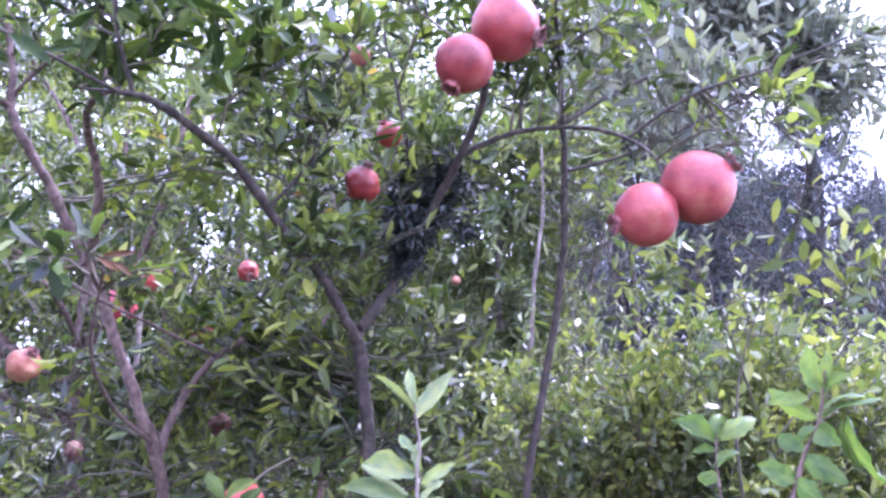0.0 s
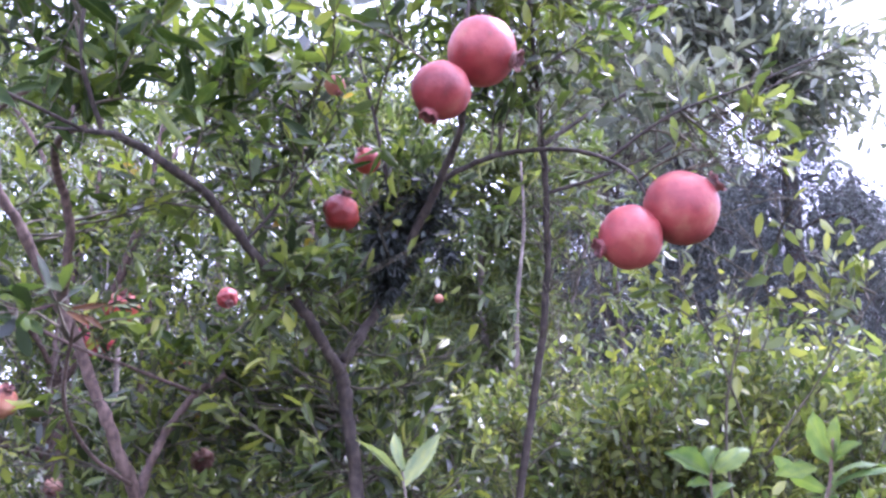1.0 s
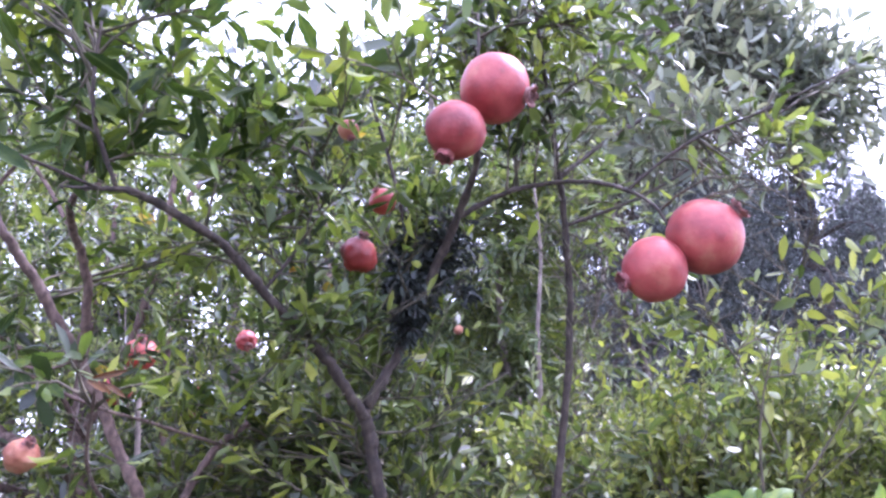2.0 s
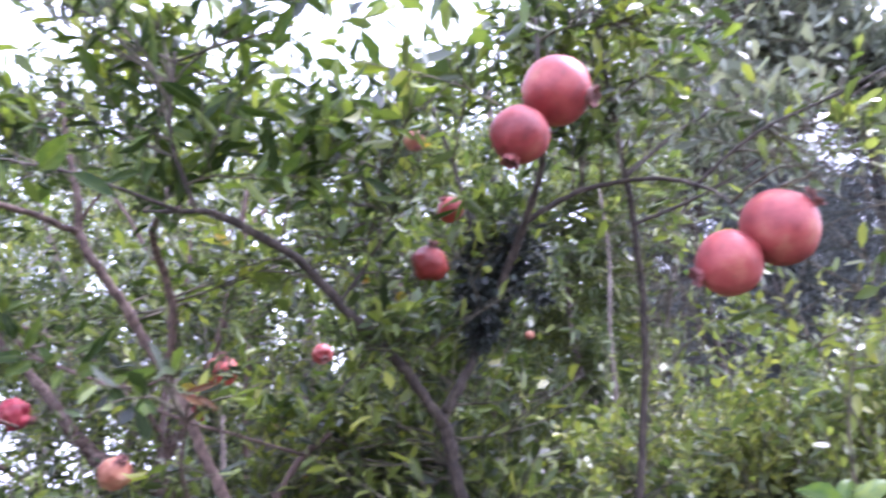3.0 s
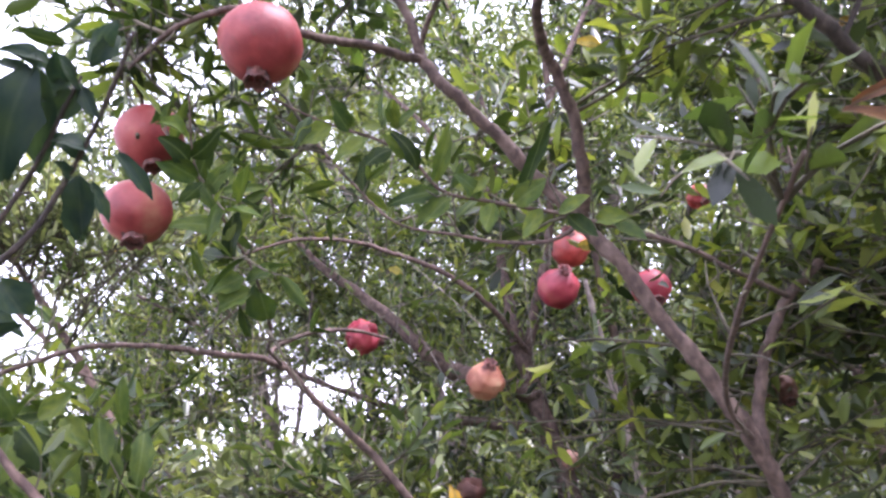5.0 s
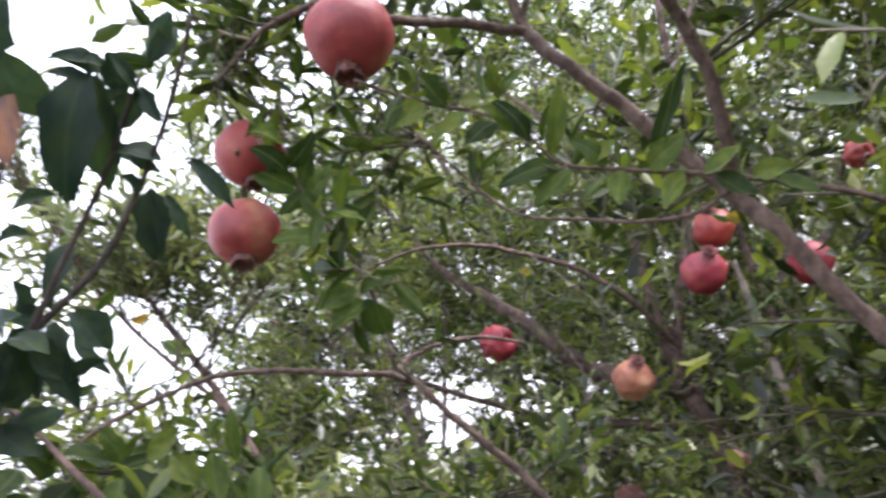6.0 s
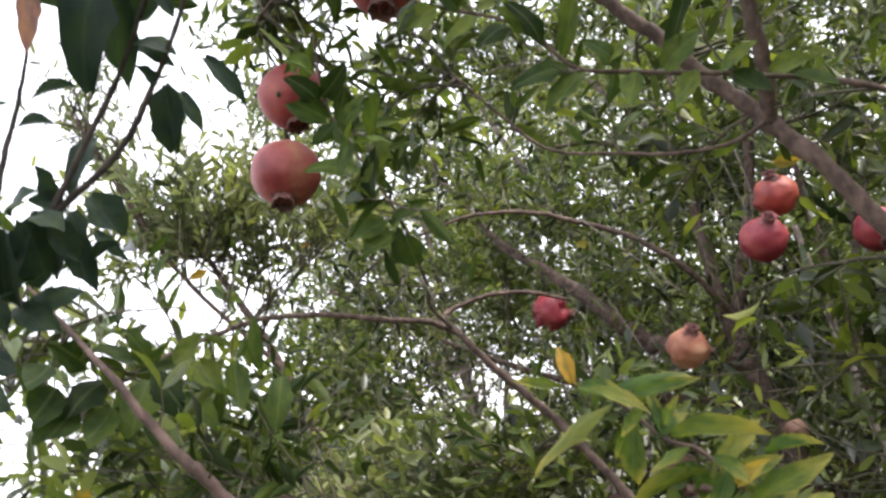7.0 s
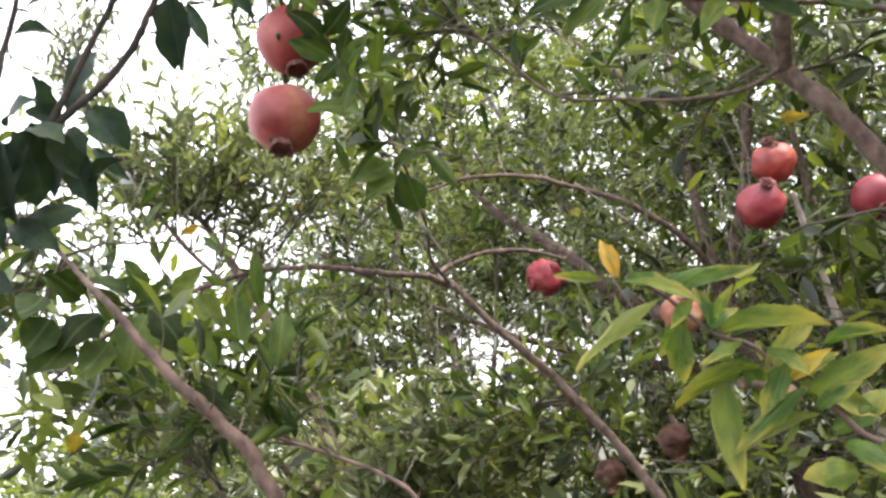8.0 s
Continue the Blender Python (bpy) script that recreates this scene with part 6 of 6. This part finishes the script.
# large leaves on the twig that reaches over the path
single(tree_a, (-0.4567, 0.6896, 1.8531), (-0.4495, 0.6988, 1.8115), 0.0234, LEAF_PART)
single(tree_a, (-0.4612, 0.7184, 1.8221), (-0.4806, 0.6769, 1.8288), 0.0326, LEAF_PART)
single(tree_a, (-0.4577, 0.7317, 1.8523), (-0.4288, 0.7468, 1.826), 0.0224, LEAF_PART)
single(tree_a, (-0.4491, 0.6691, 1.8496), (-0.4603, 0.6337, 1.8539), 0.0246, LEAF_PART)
single(tree_a, (-0.4515, 0.7774, 1.8513), (-0.4586, 0.7419, 1.8689), 0.0212, LEAF_PART)
single(tree_a, (-0.4526, 0.679, 1.8523), (-0.4744, 0.6618, 1.8142), 0.0221, LEAF_PART)
single(tree_a, (-0.4499, 0.8259, 1.8606), (-0.4413, 0.7946, 1.8919), 0.0223, LEAF_PART)
single(tree_a, (-0.4401, 0.8784, 1.8687), (-0.4025, 0.8688, 1.8915), 0.0222, LEAF_PART)
single(tree_a, (-0.4468, 0.8396, 1.8626), (-0.4746, 0.8169, 1.8327), 0.0203, LEAF_PART)
single(tree_a, (-0.431, 0.9178, 1.8745), (-0.3942, 0.9315, 1.8439), 0.0218, LEAF_PART)
single(tree_a, (-0.4536, 0.7502, 1.8492), (-0.4705, 0.7335, 1.8188), 0.0206, LEAF_PART)
single(tree_a, (-0.4657, 0.6608, 1.8626), (-0.4324, 0.686, 1.8329), 0.0221, LEAF_PART)
single(tree_a, (-0.4527, 0.6626, 1.8548), (-0.4223, 0.6535, 1.8723), 0.0218, LEAF_PART)
single(tree_a, (-0.4559, 0.7065, 1.8499), (-0.4145, 0.7043, 1.8695), 0.0198, LEAF_PART)
single(tree_a, (-0.456, 0.809, 1.8606), (-0.4375, 0.8187, 1.8259), 0.0187, LEAF_PART)
single(tree_a, (-0.4582, 0.7714, 1.8538), (-0.4247, 0.7613, 1.8763), 0.0201, LEAF_PART)

# broad leaves beside the reddish stem
single(tree_e, (-0.8508, 0.8811, 1.6188), (-0.8557, 0.8625, 1.5822), 0.0272, LEAF_PART)
single(tree_e, (-0.848, 0.8843, 1.6218), (-0.8353, 0.8936, 1.5895), 0.0231, LEAF_PART)
single(tree_e, (-0.8517, 0.8737, 1.6316), (-0.8511, 0.8439, 1.6426), 0.0206, LEAF_PART)
single(tree_e, (-0.8636, 0.8565, 1.6244), (-0.8696, 0.8278, 1.6038), 0.0247, LEAF_PART)
single(tree_e, (-0.8655, 0.8461, 1.6375), (-0.8589, 0.8217, 1.6537), 0.0227, LEAF_PART)
single(tree_e, (-0.8662, 0.8603, 1.6053), (-0.8693, 0.8365, 1.5842), 0.0231, LEAF_PART)
single(tree_e, (-0.8396, 0.8954, 1.6266), (-0.8135, 0.9077, 1.6358), 0.0165, LEAF_PART)
single(tree_e, (-0.877, 0.8291, 1.6266), (-0.8782, 0.8088, 1.6045), 0.0247, LEAF_PART)
single(tree_e, (-0.8762, 0.8391, 1.6102), (-0.8791, 0.8138, 1.5896), 0.0247, LEAF_PART)
single(tree_e, (-0.8312, 0.9094, 1.6231), (-0.8211, 0.9124, 1.5956), 0.0181, LEAF_PART)
single(tree_e, (-0.818, 0.9296, 1.6179), (-0.8161, 0.923, 1.5831), 0.0173, LEAF_PART)
single(tree_e, (-0.8026, 0.9551, 1.599), (-0.8056, 0.9414, 1.5623), 0.0190, LEAF_PART)
single(tree_e, (-0.81, 0.9432, 1.6083), (-0.7926, 0.9322, 1.6425), 0.0124, LEAF_PART)
single(tree_e, (-0.8432, 0.8992, 1.6031), (-0.8301, 0.9067, 1.5709), 0.0190, LEAF_PART)
single(tree_e, (-0.8742, 0.8265, 1.6413), (-0.8736, 0.8066, 1.6273), 0.0231, LEAF_PART)
single(tree_e, (-0.8615, 0.8625, 1.6194), (-0.8495, 0.8483, 1.64), 0.0190, LEAF_PART)
single(tree_e, (-0.8476, 0.8815, 1.6298), (-0.8373, 0.8636, 1.6511), 0.0165, LEAF_PART)

# single leaves that have turned yellow
single(tree_b, (-0.560, 1.466, 1.709), (-0.535, 1.470, 1.698), 0.0137, LEAF_GOLD)
single(tree_a, (-0.178, 1.342, 1.787), (-0.161, 1.336, 1.786), 0.0137, LEAF_GOLD)
single(tree_a, (-0.225, 1.338, 1.814), (-0.208, 1.332, 1.813), 0.0124, LEAF_GOLD)
single(tree_b, (-0.276, 1.722, 1.560), (-0.252, 1.715, 1.567), 0.0167, LEAF_GOLD)
single(tree_b, (-0.481, 1.431, 1.942), (-0.454, 1.436, 1.925), 0.0174, LEAF_GOLD)
single(tree_e, (-1.078, 0.931, 1.564), (-1.070, 0.932, 1.584), 0.0143, LEAF_GOLD)
single(tree_c, (-1.669, 1.817, 2.086), (-1.650, 1.830, 2.069), 0.0157, LEAF_GOLD)
single(tree_f, (-1.437, 1.347, 1.918), (-1.413, 1.367, 1.918), 0.0144, LEAF_GOLD)
single(tree_a, (-0.384, 1.517, 1.542), (-0.357, 1.518, 1.553), 0.0135, LEAF_GOLD)
single(tree_c, (-1.251, 2.295, 1.925), (-1.224, 2.303, 1.902), 0.0247, LEAF_GOLD)
single(tree_b, (-0.133, 1.454, 2.053), (-0.114, 1.448, 2.053), 0.0115, LEAF_GOLD)
